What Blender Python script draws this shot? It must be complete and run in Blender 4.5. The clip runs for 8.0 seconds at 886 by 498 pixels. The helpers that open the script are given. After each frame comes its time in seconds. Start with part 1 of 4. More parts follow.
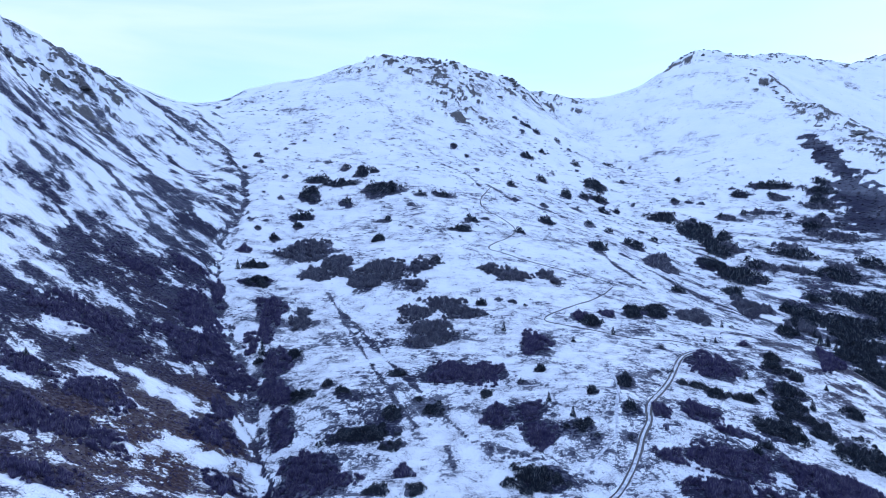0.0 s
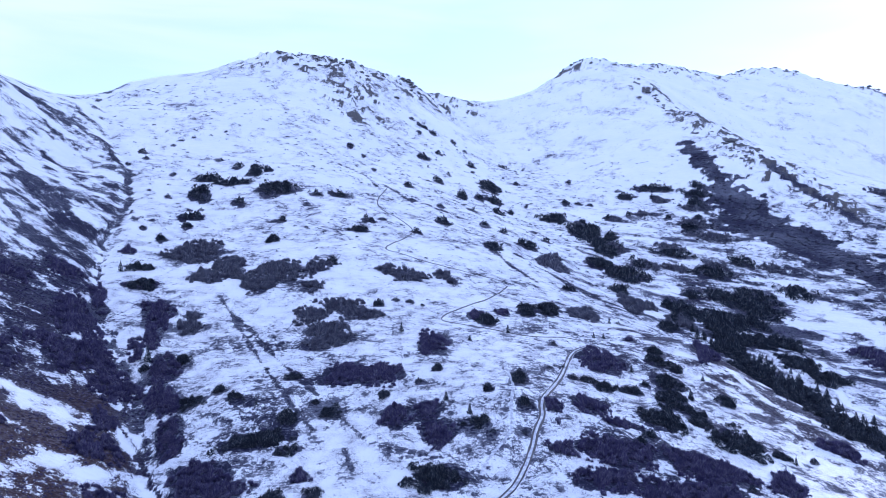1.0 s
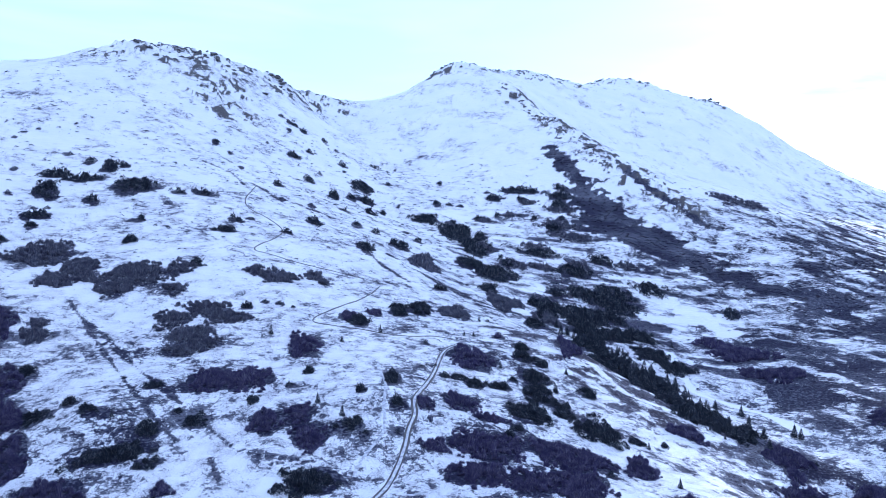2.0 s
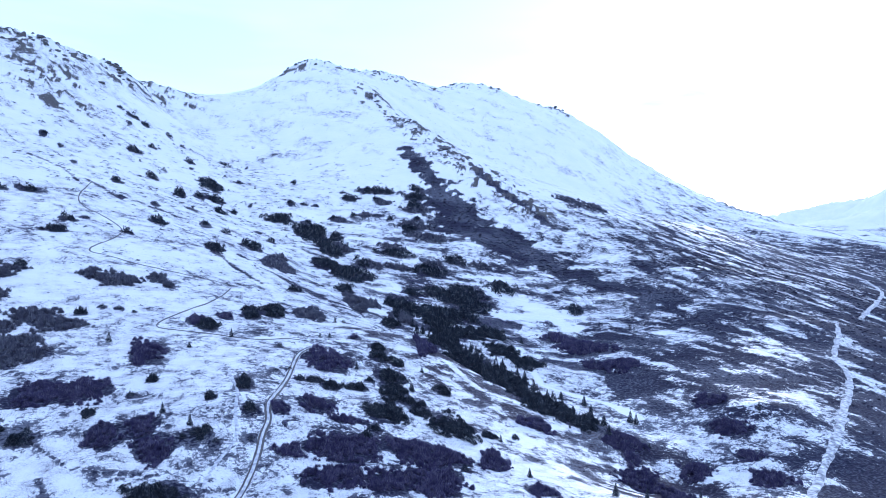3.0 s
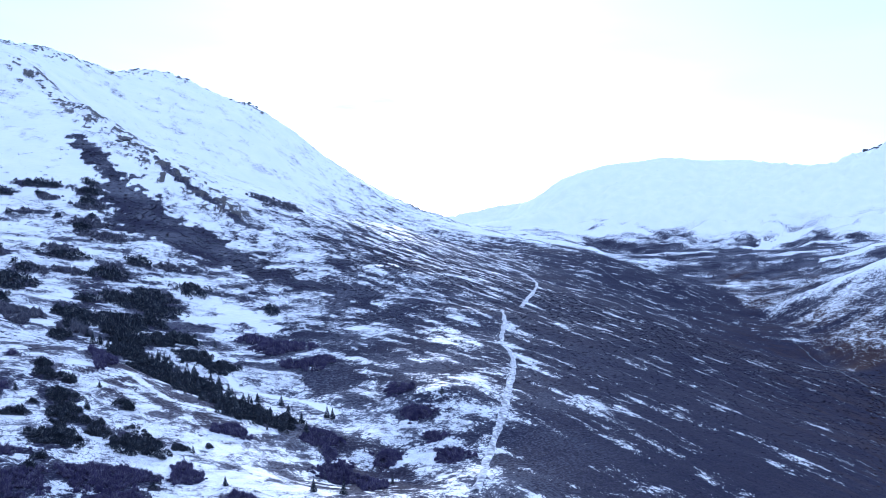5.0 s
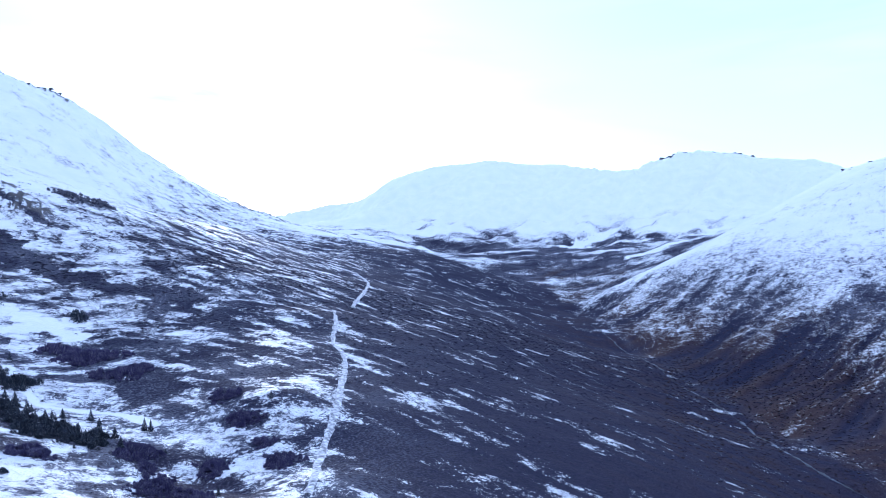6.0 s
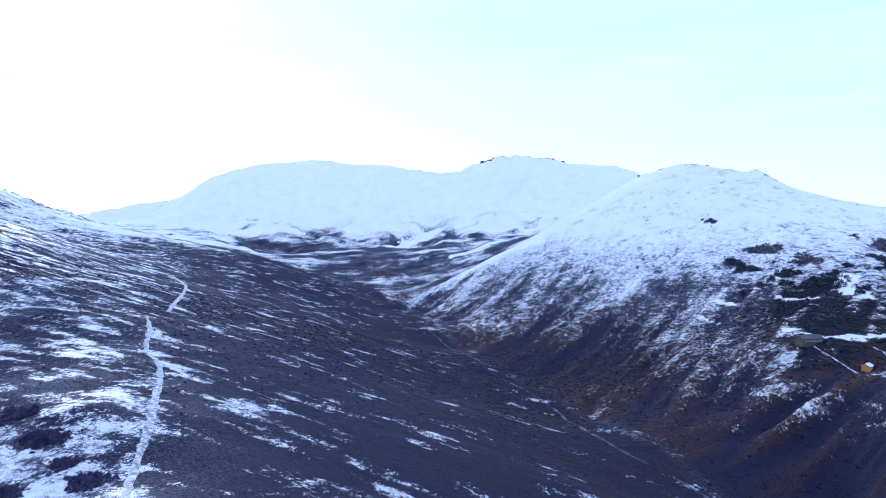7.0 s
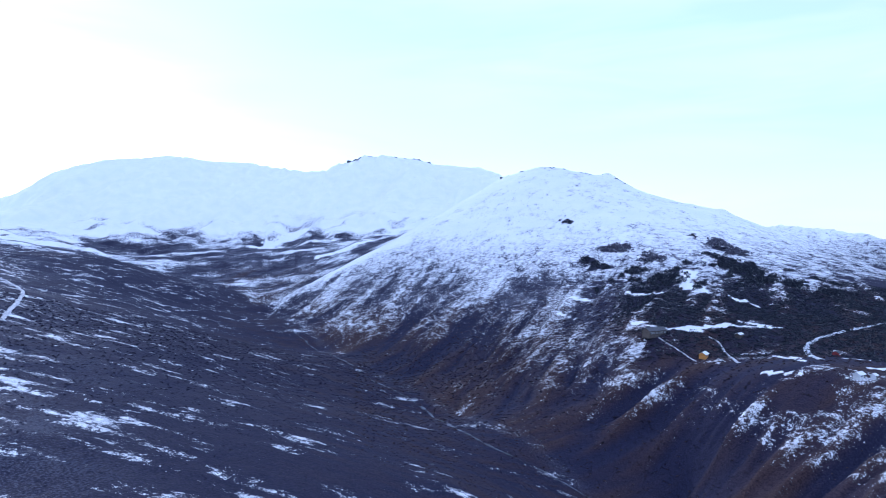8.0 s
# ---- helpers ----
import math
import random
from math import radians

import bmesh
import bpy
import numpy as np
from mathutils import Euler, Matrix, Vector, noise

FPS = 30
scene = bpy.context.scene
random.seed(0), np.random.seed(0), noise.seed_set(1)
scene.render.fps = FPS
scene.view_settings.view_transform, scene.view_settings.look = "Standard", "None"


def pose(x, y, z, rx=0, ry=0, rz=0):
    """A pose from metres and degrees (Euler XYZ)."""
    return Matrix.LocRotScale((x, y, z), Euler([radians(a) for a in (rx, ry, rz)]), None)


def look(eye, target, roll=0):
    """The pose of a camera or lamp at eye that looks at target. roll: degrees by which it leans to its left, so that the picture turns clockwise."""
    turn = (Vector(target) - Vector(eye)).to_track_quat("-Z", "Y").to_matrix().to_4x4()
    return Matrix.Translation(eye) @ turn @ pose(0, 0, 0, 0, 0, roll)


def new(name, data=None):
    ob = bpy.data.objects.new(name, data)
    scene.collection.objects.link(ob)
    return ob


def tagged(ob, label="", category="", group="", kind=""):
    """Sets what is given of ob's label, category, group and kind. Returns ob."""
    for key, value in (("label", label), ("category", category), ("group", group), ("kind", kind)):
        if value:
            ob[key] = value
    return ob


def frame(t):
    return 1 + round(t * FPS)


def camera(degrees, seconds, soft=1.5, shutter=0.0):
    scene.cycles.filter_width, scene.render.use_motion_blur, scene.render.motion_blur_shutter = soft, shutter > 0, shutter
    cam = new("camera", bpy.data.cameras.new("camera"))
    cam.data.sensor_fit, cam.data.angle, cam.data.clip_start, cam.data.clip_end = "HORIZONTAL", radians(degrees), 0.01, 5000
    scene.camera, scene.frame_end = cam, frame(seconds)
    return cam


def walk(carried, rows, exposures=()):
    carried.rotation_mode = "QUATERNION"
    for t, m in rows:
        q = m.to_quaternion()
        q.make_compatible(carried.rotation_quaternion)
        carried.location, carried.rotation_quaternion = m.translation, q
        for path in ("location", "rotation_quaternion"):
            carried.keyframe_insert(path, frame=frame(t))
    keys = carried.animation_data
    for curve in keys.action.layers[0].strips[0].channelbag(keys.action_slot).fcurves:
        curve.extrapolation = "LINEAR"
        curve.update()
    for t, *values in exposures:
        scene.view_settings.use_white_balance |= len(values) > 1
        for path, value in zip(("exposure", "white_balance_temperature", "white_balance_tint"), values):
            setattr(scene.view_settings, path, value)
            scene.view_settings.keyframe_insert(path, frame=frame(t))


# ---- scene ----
# The camera hovers and turns slowly to its right.
cam = camera(64.45, 8.0, soft=0.75)
walk(cam, [
    (0.0, pose(0, 0, 0, 89.16, -0.32, 0.00)),
    (0.5, pose(0, 0, 0, 89.20, -0.29, -4.01)),
    (1.0, pose(0, 0, 0, 89.24, -0.25, -8.36)),
    (1.5, pose(0, 0, 0, 89.27, -0.22, -13.30)),
    (3.0, pose(0, 0, 0, 89.35, -0.18, -30.43)),
    (3.5, pose(0, 0, 0, 89.36, -0.10, -36.36)),
    (4.0, pose(0, 0, 0, 89.34, -0.03, -42.32)),
    (4.5, pose(0, 0, 0, 89.33, -0.00, -48.41)),
    (6.0, pose(0, 0, 0, 89.28, 0.09, -68.54)),
    (6.5, pose(0, 0, 0, 89.26, 0.15, -75.58)),
    (7.0, pose(0, 0, 0, 89.24, 0.22, -82.58)),
    (7.5, pose(0, 0, 0, 89.21, 0.27, -89.17)),
    (8.0, pose(0, 0, 0, 89.19, 0.36, -93.38)),
], exposures=((0.0, 1.5, 4980, 15), (0.5, 1.5, 4980, 15), (1.0, 1.58, 5080, 25), (1.5, 1.6, 5030, 20), (3.5, 1.72, 5000, 15), (5.0, 1.7, 5000, 15), (6.5, 1.65, 5000, 17), (8.0, 1.6, 5000, 19)))

# ---- light ----
SUN_BEARING, SUN_HEIGHT = 53.0, 7.5   # degrees clockwise from +y, degrees above level
world = bpy.data.worlds.new("winter_sky")
scene.world = world
world.use_nodes = True
wn = world.node_tree.nodes
sky = wn.new("ShaderNodeTexSky")
sky.sky_type, sky.sun_disc = "NISHITA", False
sky.sun_elevation, sky.sun_rotation = radians(SUN_HEIGHT), radians(SUN_BEARING)
sky.altitude, sky.air_density, sky.dust_density, sky.ozone_density = 900, 1.0, 0.9, 2.6
wl = world.node_tree.links
way, squash, cirrus, veil = wn.new("ShaderNodeTexCoord"), wn.new("ShaderNodeMapping"), wn.new("ShaderNodeTexNoise"), wn.new("ShaderNodeValToRGB")
squash.inputs["Scale"].default_value, squash.inputs["Rotation"].default_value = (2.2, 2.2, 13.0), (0.05, 0.04, 0.4)
cirrus.inputs["Scale"].default_value, cirrus.inputs["Detail"].default_value, cirrus.inputs["Distortion"].default_value = 1.3, 6.0, 0.4
veil.color_ramp.elements[0].position, veil.color_ramp.elements[1].position = 0.34, 0.74
veil.color_ramp.elements[0].color, veil.color_ramp.elements[1].color = (0.60, 0.60, 0.60, 1), (1.0, 1.0, 1.0, 1)
clouds = wn.new("ShaderNodeMix")
clouds.data_type, clouds.inputs[7].default_value = "RGBA", (2.2, 2.38, 2.68, 1)
wl.new(way.outputs["Generated"], squash.inputs[0])
wl.new(squash.outputs[0], cirrus.inputs["Vector"])
wl.new(cirrus.outputs[0], veil.inputs[0])
wl.new(veil.outputs[0], clouds.inputs[0])
wl.new(sky.outputs[0], clouds.inputs[6])
wl.new(clouds.outputs[2], wn["Background"].inputs[0])
wn["Background"].inputs[1].default_value = 0.15
sun = new("sun", bpy.data.lights.new("sun", "SUN"))
sun.data.energy, sun.data.angle, sun.data.color = 0.45, radians(4.0), (1.0, 0.93, 0.82)
sun.matrix_world = look((math.sin(radians(SUN_BEARING)), math.cos(radians(SUN_BEARING)), math.tan(radians(SUN_HEIGHT))), (0, 0, 0))


# ---- noise and height of the land ----
def lattice(i, j, seed):
    n = (i.astype(np.int64) * 374761393 + j.astype(np.int64) * 668265263 + seed * 974634777) & 0x7FFFFFFF
    n = ((n ^ (n >> 13)) * 1274126177) & 0x7FFFFFFF
    return ((n ^ (n >> 16)) & 0xFFFF) / 65535.0


def value_noise(x, y, seed):
    i, j = np.floor(x), np.floor(y)
    u, v = x - i, y - j
    u, v = u * u * u * (u * (u * 6 - 15) + 10), v * v * v * (v * (v * 6 - 15) + 10)
    a, b = lattice(i, j, seed), lattice(i + 1, j, seed)
    c, d = lattice(i, j + 1, seed), lattice(i + 1, j + 1, seed)
    return (a + (b - a) * u) * (1 - v) + (c + (d - c) * u) * v - 0.5


def fbm(x, y, size, octaves=4, seed=1, gain=0.5):
    """Fractal noise of about -1 to 1, with its largest lumps of that many metres."""
    out, amp = 0, 1.0
    for k in range(octaves):
        c, s = math.cos(0.6 * k), math.sin(0.6 * k)
        out = out + amp * value_noise((x * c - y * s) / size + 17.3 * k, (x * s + y * c) / size - 9.1 * k, seed + k)
        size, amp = size / 2, amp * gain
    return out


# Ridge lines, stream lines and slopes of the land: x, y, z in metres.
CREST_LEFT_HILL = ((-277, 440, 114.2), (-281, 484, 129.9), (-287, 538, 140.0), (-293, 625, 144.0), (-296, 689, 146.0), (-297, 764, 149.9), (-281, 876, 166.0))
CREST_LEFT_HILL_HIGH = ((-321, 357, 215), (-407, 235, 230), (-600, 0, 200))
STREAM_GULLY = ((-41, 160, -60), (-52, 193, -53), (-64, 226, -44), (-85, 272, -31), (-104, 324, -15), (-115, 367, -3), (-126, 442, 22), (-144, 520, 51), (-189, 611, 84), (-242, 763, 132))
CREST_MAIN_HILL = ((-270, 874, 169), (-246, 876, 185), (-207, 876, 192), (-160, 886, 201), (-132, 890, 212), (-97, 895, 225), (-76, 902, 231), (-42, 929, 234), (3, 950, 237), (34, 964, 230), (83, 992, 227), (104, 1005, 222), (134, 1051, 211), (159, 1078, 224), (181, 1105, 223), (212, 1130, 223), (258, 1172, 235), (306, 1212, 245))
CREST_HIGH_PEAK = ((346, 1217, 268), (383, 1211, 288), (404, 1204, 309), (434, 1194, 321), (448, 1194, 321), (478, 1209, 315), (515, 1226, 318), (564, 1249, 328), (610, 1260, 335), (647, 1275, 334), (703, 1302, 332), (771, 1356, 333))
CREST_FAR_SHOULDER = ((810, 1380, 357), (848, 1380, 371), (925, 1366, 371), (947, 1363, 359), (1014, 1364, 344), (1110, 1353, 332), (1145, 1350, 315), (1213, 1330, 280), (1259, 1328, 247), (1357, 1301, 197), (1406, 1248, 151), (1430, 1174, 112), (1390, 979, 51))
SHOULDER_FACE = ((670, 1172, 255), (725, 1139, 240), (835, 1124, 235), (888, 1082, 204), (977, 1072, 165), (1083, 1038, 110), (1159, 952, 61), (1145, 806, 21), (556, 972, 147), (664, 939, 117), (784, 909, 84), (902, 865, 42))
SLOPE_RIM = ((1370, 827, 21), (1333, 688, -2), (1255, 499, -31))
SLOPE_EDGE = ((1151, 340, -69), (1098, 221, -104))
SPUR_MAIN = ((11, 950, 237), (19, 790, 141), (33, 639, 68), (71, 535, 32), (97, 409, -8), (112, 311, -34))
SPUR_FOOT = ((141, 265, -41), (146, 203, -59), (155, 149, -74))
BOWL_STREAM = ((162, 599, 17), (157, 422, -26), (154, 314, -45), (167, 261, -56), (177, 183, -68), (171, 130, -74))
BOWL_HEAD = ((185, 983, 145), (209, 824, 82))
SPUR_ROCKY = ((436, 1193, 322), (475, 1047, 245), (469, 883, 168), (457, 717, 93), (452, 598, 34), (418, 485, -17), (361, 346, -53))
NEAR_SLOPE = ((0, 155, -58), (0, 205, -46), (0, 280, -31), (0, 370, -5), (-36, 529, 52), (-77, 706, 126), (-104, 550, 54), (40, 155, -57), (50, 194, -43), (45, 286, -31), (-57, 315, -20), (-30, 203, -45))
NEAR_SLOPE_LOW = ((106, 146, -61),)
LEFT_FACE = ((-75, 118, -44), (-81, 172, -39), (-115, 244, -16), (-161, 344, 25), (-226, 412, 72), (-185, 507, 49), (-174, 280, 27))
VALLEY_SIDE = ((850, 698, 24), (1005, 655, -11), (479, 393, -25), (745, 390, -50), (375, 214, -61), (178, 111, -70), (421, 274, -50), (334, 159, -71))
APRON = ((380, 312, -51), (326, 268, -57), (275, 226, -62), (239, 196, -66), (193, 158, -73), (307, 294, -58), (249, 239, -64), (223, 214, -67), (197, 188, -72), (286, 321, -60), (241, 270, -65), (212, 237, -70), (245, 172, -62), (327, 230, -59))
VALLEY_SIDE_LOW = ((130, 115, -64), (229, 79, -82), (608, 210, -83), (323, 111, -82), (332, 141, -75))
VALLEY_SIDE_END = ((228, 59, -87), (333, -24, -117), (591, 152, -96), (446, 36, -112), (828, 349, -68), (754, 249, -86), (646, 104, -113), (374, 15, -111), (320, 82, -89), (347, 31, -104), (427, 106, -93), (630, 204, -86))
RIVER = ((406, -108, -152), (559, -26, -143), (679, 28, -134), (844, 102, -132), (1082, 199, -116), (1408, 346, -99))
RIVER_LOW = ((315, -127, -155), (246, -172, -160), (165, -286, -165))
CAMERA_BANK = ((179, -65, -110), (130, -109, -105), (200, 0, -100), (130, 75, -73), (55, 95, -55), (0, 90, -56), (-45, 78, -54), (0, -200, -60), (-173, -100, -45), (68, -188, -120), (0, 10, -56))
SPUR_LIT = ((1134, 191, -92), (1158, 158, -73), (1184, 123, -53), (1216, 74, -30), (1250, 22, -6), (1298, -26, 23), (1348, -76, 51), (1392, -130, 81), (1438, -185, 112), (1480, -242, 133))
SIDE_VALLEY = ((1186, 233, -112), (1250, 180, -92), (1330, 108, -62), (1420, 28, -22), (1520, -60, 30), (1600, -140, 78))
RIGHT_FACE = ((692, -105, -122), (837, -197, -67), (649, -233, -66), (798, -57, -114), (997, -71, -62), (399, -160, -152), (400, -194, -113), (339, -193, -131), (302, -214, -118))
TERRACE = ((563, -207, -76), (531, -258, -90), (530, -321, -81), (465, -330, -86), (411, -249, -81), (383, -272, -83), (433, -229, -86), (643, -367, -75), (595, -422, -78))
RIGHT_SLOPE = ((928, -373, -22), (868, -496, -44), (1096, -348, 19), (1127, -228, 20))
CREST_RIGHT_HILL = ((1524, -218, 135), (1512, -232, 135), (1488, -259, 144), (1470, -298, 150), (1463, -333, 149), (1457, -355, 142), (1439, -386, 137), (1434, -403, 128), (1428, -425, 135), (1412, -443, 119), (1400, -480, 95), (1381, -531, 69), (1363, -576, 67), (1360, -609, 55), (1358, -637, 60), (1345, -665, 39), (1317, -696, 22), (1277, -729, -6), (1236, -759, -27), (1195, -785, -41), (1142, -810, -57))
CREST_FAR_RANGE = ((2515, 1444, 32), (2614, 1366, 173), (2712, 1282, 254), (2817, 1170, 314), (2925, 1026, 339), (2949, 956, 348), (3026, 875, 338), (3135, 644, 342), (3149, 571, 308), (3168, 450, 295), (3138, 278, 308), (3095, 184, 354), (3096, 161, 365), (3100, 51, 351), (3099, -57, 351), (3046, -159, 318), (2882, -319, 295), (2777, -361, 245), (2567, -413, 227))
CREST_FAR_END = ((2564, -1355, 34), (2518, -1438, 37), (2433, -1578, 36), (2446, -1649, -3), (2447, -1735, -26))
FAR_BASIN = ((1935, 815, -24), (1961, 393, -23), (2284, 273, 45), (2184, 721, 47), (1424, 471, -66), (1421, 286, -88), (1739, 194, -22))
LEE_MAIN = ((0, 1500, 90), (-448, 1379, 90), (-631, 901, 80), (353, 1663, 120), (712, 1762, 150), (1166, 1866, 150), (1671, 1992, 80), (1858, 1673, 60), (2130, 1491, 60))
LEE_FAR = ((3637, 2100, 110), (4153, 1113, 130), (4300, 0, 130), (2232, -556, 20), (2179, -306, 40), (2031, -1080, -30), (2298, -1928, -60), (3464, -2000, -60), (3113, 2180, 110), (2828, 2828, 110), (1436, 3947, 100), (-1436, 3947, 80))
LOWLAND = ((-1386, 800, 80), (-1600, 0, -20), (-1299, -750, -60), (-513, -1410, -90), (513, -1410, -120), (771, -919, -100), (-3637, 2100, 20), (-4136, -729, -60), (-2700, -3217, -80), (0, -4200, -80), (2700, -3217, -80))
LANDFORMS = (CREST_LEFT_HILL, CREST_LEFT_HILL_HIGH, STREAM_GULLY, CREST_MAIN_HILL, CREST_HIGH_PEAK, CREST_FAR_SHOULDER, SHOULDER_FACE, SLOPE_RIM, SLOPE_EDGE, SPUR_MAIN, SPUR_FOOT, BOWL_STREAM, BOWL_HEAD, SPUR_ROCKY, NEAR_SLOPE, NEAR_SLOPE_LOW, LEFT_FACE, VALLEY_SIDE, APRON, VALLEY_SIDE_LOW, VALLEY_SIDE_END, RIVER, RIVER_LOW, CAMERA_BANK, SPUR_LIT, SIDE_VALLEY, RIGHT_FACE, TERRACE, RIGHT_SLOPE, CREST_RIGHT_HILL, CREST_FAR_RANGE, CREST_FAR_END, FAR_BASIN, LEE_MAIN, LEE_FAR, LOWLAND)


def landform_weights():
    knots = []
    for landform in LANDFORMS:
        for p in landform:
            if all(math.hypot(p[0] - q[0], p[1] - q[1]) > 4 for q in knots):
                knots.append(p)
    k = np.array(knots, float)
    n = len(k)
    m = np.zeros((n + 3, n + 3))
    m[:n, :n] = -np.hypot(k[:, None, 0] - k[:, 0], k[:, None, 1] - k[:, 1]) - 0.02 * np.eye(n)
    m[:n, n], m[:n, n + 1:] = 1, k[:, :2] / 1000
    m[n:, :n] = m[:n, n:].T
    return k, np.linalg.solve(m, np.concatenate([k[:, 2], (0, 0, 0)]))


KNOTS, WEIGHTS = landform_weights()


def broad(x, y):
    n, out = len(KNOTS), np.empty(len(x))
    for a in range(0, len(x), 40000):
        p, q = x[a:a + 40000], y[a:a + 40000]
        out[a:a + 40000] = WEIGHTS[n] + p / 1000 * WEIGHTS[n + 1] + q / 1000 * WEIGHTS[n + 2] - np.hypot(p[:, None] - KNOTS[:, 0], q[:, None] - KNOTS[:, 1]) @ WEIGHTS[:n]
    return out


def line_distance(x, y, line):
    """Distance in plan from arrays of x and y to a line of points."""
    best = np.full(len(x), 1e9)
    for p, q in zip(line, line[1:]):
        dx, dy = q[0] - p[0], q[1] - p[1]
        k = np.clip(((x - p[0]) * dx + (y - p[1]) * dy) / (dx * dx + dy * dy + 1e-9), 0, 1)
        best = np.minimum(best, np.hypot(x - p[0] - k * dx, y - p[1] - k * dy))
    return best


def step(v, a, b):
    k = np.clip((v - a) / (b - a), 0, 1)
    return k * k * (3 - 2 * k)


def streaks(x, y, dx, dy, length, width, seed):
    n = math.hypot(dx, dy)
    u, v = (x * dx + y * dy) / n, (y * dx - x * dy) / n
    return fbm(u / length * 30, v / width * 30, 30, 4, seed, 0.55)


def far_bank(x, y):
    """1 on the far side of the river in the valley, 0 on the near side."""
    return step(((x - 1082) * 307 - (y - 199) * 676) / 742, -8, 12) * step(x, 250, 330)


def bank_ribs(x, y):
    """Ribs (above 0) and runnels (below 0) down the steep far bank."""
    near_bank = step(x, 560, 480)
    return streaks(x, y, -0.9, 0.44, 130, 20, 87) * (1 - near_bank) + streaks(x, y, 0.35, -0.94, 110, 16, 88) * near_bank


def rockiness(x, y):
    """1 on the rocky crests, 0 away from them."""
    out = np.zeros(len(x))
    for line, reach in ((CREST_MAIN_HILL[6:14], 70), (CREST_HIGH_PEAK[1:], 55), (CREST_FAR_SHOULDER, 70), (SPUR_ROCKY[1:5], 34), (SPUR_MAIN[:2], 40), (CREST_LEFT_HILL[:3] + CREST_LEFT_HILL_HIGH[:1], 60), (CREST_FAR_RANGE[9:16], 70)):
        xs, ys = [p[0] for p in line], [p[1] for p in line]
        near = (x > min(xs) - 90) & (x < max(xs) + 90) & (y > min(ys) - 90) & (y < max(ys) + 90)
        d = line_distance(x[near], y[near], line)
        out[near] = np.maximum(out[near], np.clip(1.25 - d / reach, 0, 1))
    return out


def height(x, y):
    """Height of the ground at arrays of x and y."""
    x, y = np.atleast_1d(np.asarray(x, float)), np.atleast_1d(np.asarray(y, float))
    far = np.clip((np.hypot(x, y) - 250) / 900, 0, 1)
    crag = rockiness(x, y) * np.clip(0.25 - np.abs(fbm(x, y, 34, 4, 77, 0.6)), 0, 1) * 22
    relief, away = np.zeros(len(x)), np.hypot(x, y) > 1100
    crest = np.minimum(line_distance(x[away], y[away], CREST_FAR_RANGE), line_distance(x[away], y[away], CREST_RIGHT_HILL))
    relief[away] = np.clip((np.hypot(x[away], y[away]) - 1100) / 1200, 0, 1) * np.clip(crest / 220, 0.12, 1) * (26 * fbm(x[away], y[away], 300, 5, 19, 0.55) - 30 * np.abs(fbm(x[away], y[away], 170, 3, 23)))
    range_ribs = np.zeros(len(x))
    fx, fy = x[away], y[away]
    range_ribs[away] = step(fx, 1950, 2350) * np.clip(line_distance(fx, fy, CREST_FAR_RANGE) / 160, 0.06, 1) * (46 * streaks(fx, fy, -1.0, 0.25, 620, 120, 95) - 18 * np.abs(streaks(fx, fy, -1.0, -0.1, 300, 60, 96)))
    cut = np.zeros(len(x))
    for line, deep, wide in ((STREAM_GULLY, 2.6, 5.0), (BOWL_STREAM, 1.2, 5.0)):
        xs, ys = [p[0] for p in line], [p[1] for p in line]
        near = (x > min(xs) - 20) & (x < max(xs) + 20) & (y > min(ys) - 20) & (y < max(ys) + 20)
        cut[near] += deep * np.exp(-(line_distance(x[near], y[near], line) / wide) ** 2)
    bank = far_bank(x, y)
    ribs = np.where(bank > 0, bank * np.clip((line_distance(x, y, RIVER[::-1] + RIVER_LOW) - 12) / 60, 0, 1) * np.clip((1000 - np.hypot(x, y)) / 300, 0, 1), 0)
    land = broad(x, y)
    ribs *= np.maximum(step(land, -88, -106), step(x, 600, 690))
    ribs *= 9.0 * bank_ribs(x, y)
    return land - cut + ribs + (0.35 + 3.6 * far) * fbm(x, y, 90, 3, 5) + relief + range_ribs + (0.25 + 1.1 * far) * fbm(x, y, 14, 3, 9) + 0.12 * fbm(x, y, 2.5, 2, 14) + crag


# Plan of the vegetation: x, y, half width across the view from the hover point, half depth (for spruces: radius, height).
WILLOWS_A = ((33, 249, 6.5, 11.2), (15, 191, 4.8, 5.7), (24, 192, 4.2, 4.4), (25, 180, 5.5, 5.4), (90, 235, 7.8, 12.0), (59, 189, 3.3, 3.8), (56, 287, 3.8, 6.4), (69, 294, 3.7, 3.7), (58, 181, 0.9, 0.9), (113, 262, 2.6, 2.6), (66, 167, 11.3, 6.0), (75, 168, 4.6, 4.7), (55, 169, 3.7, 2.4), (88, 163, 9.3, 7.6), (96, 160, 6.3, 4.7), (71, 192, 5.6, 4.9), (76, 183, 5.8, 2.5), (12, 220, 8.2, 8.5), (2, 222, 6.9, 8.1), (145, 262, 6.1, 13.4), (-47, 210, 2.8, 6.2), (-43, 188, 3.2, 6.4), (-35, 169, 4.1, 4.0), (-98, 273, 6.1, 9.0))
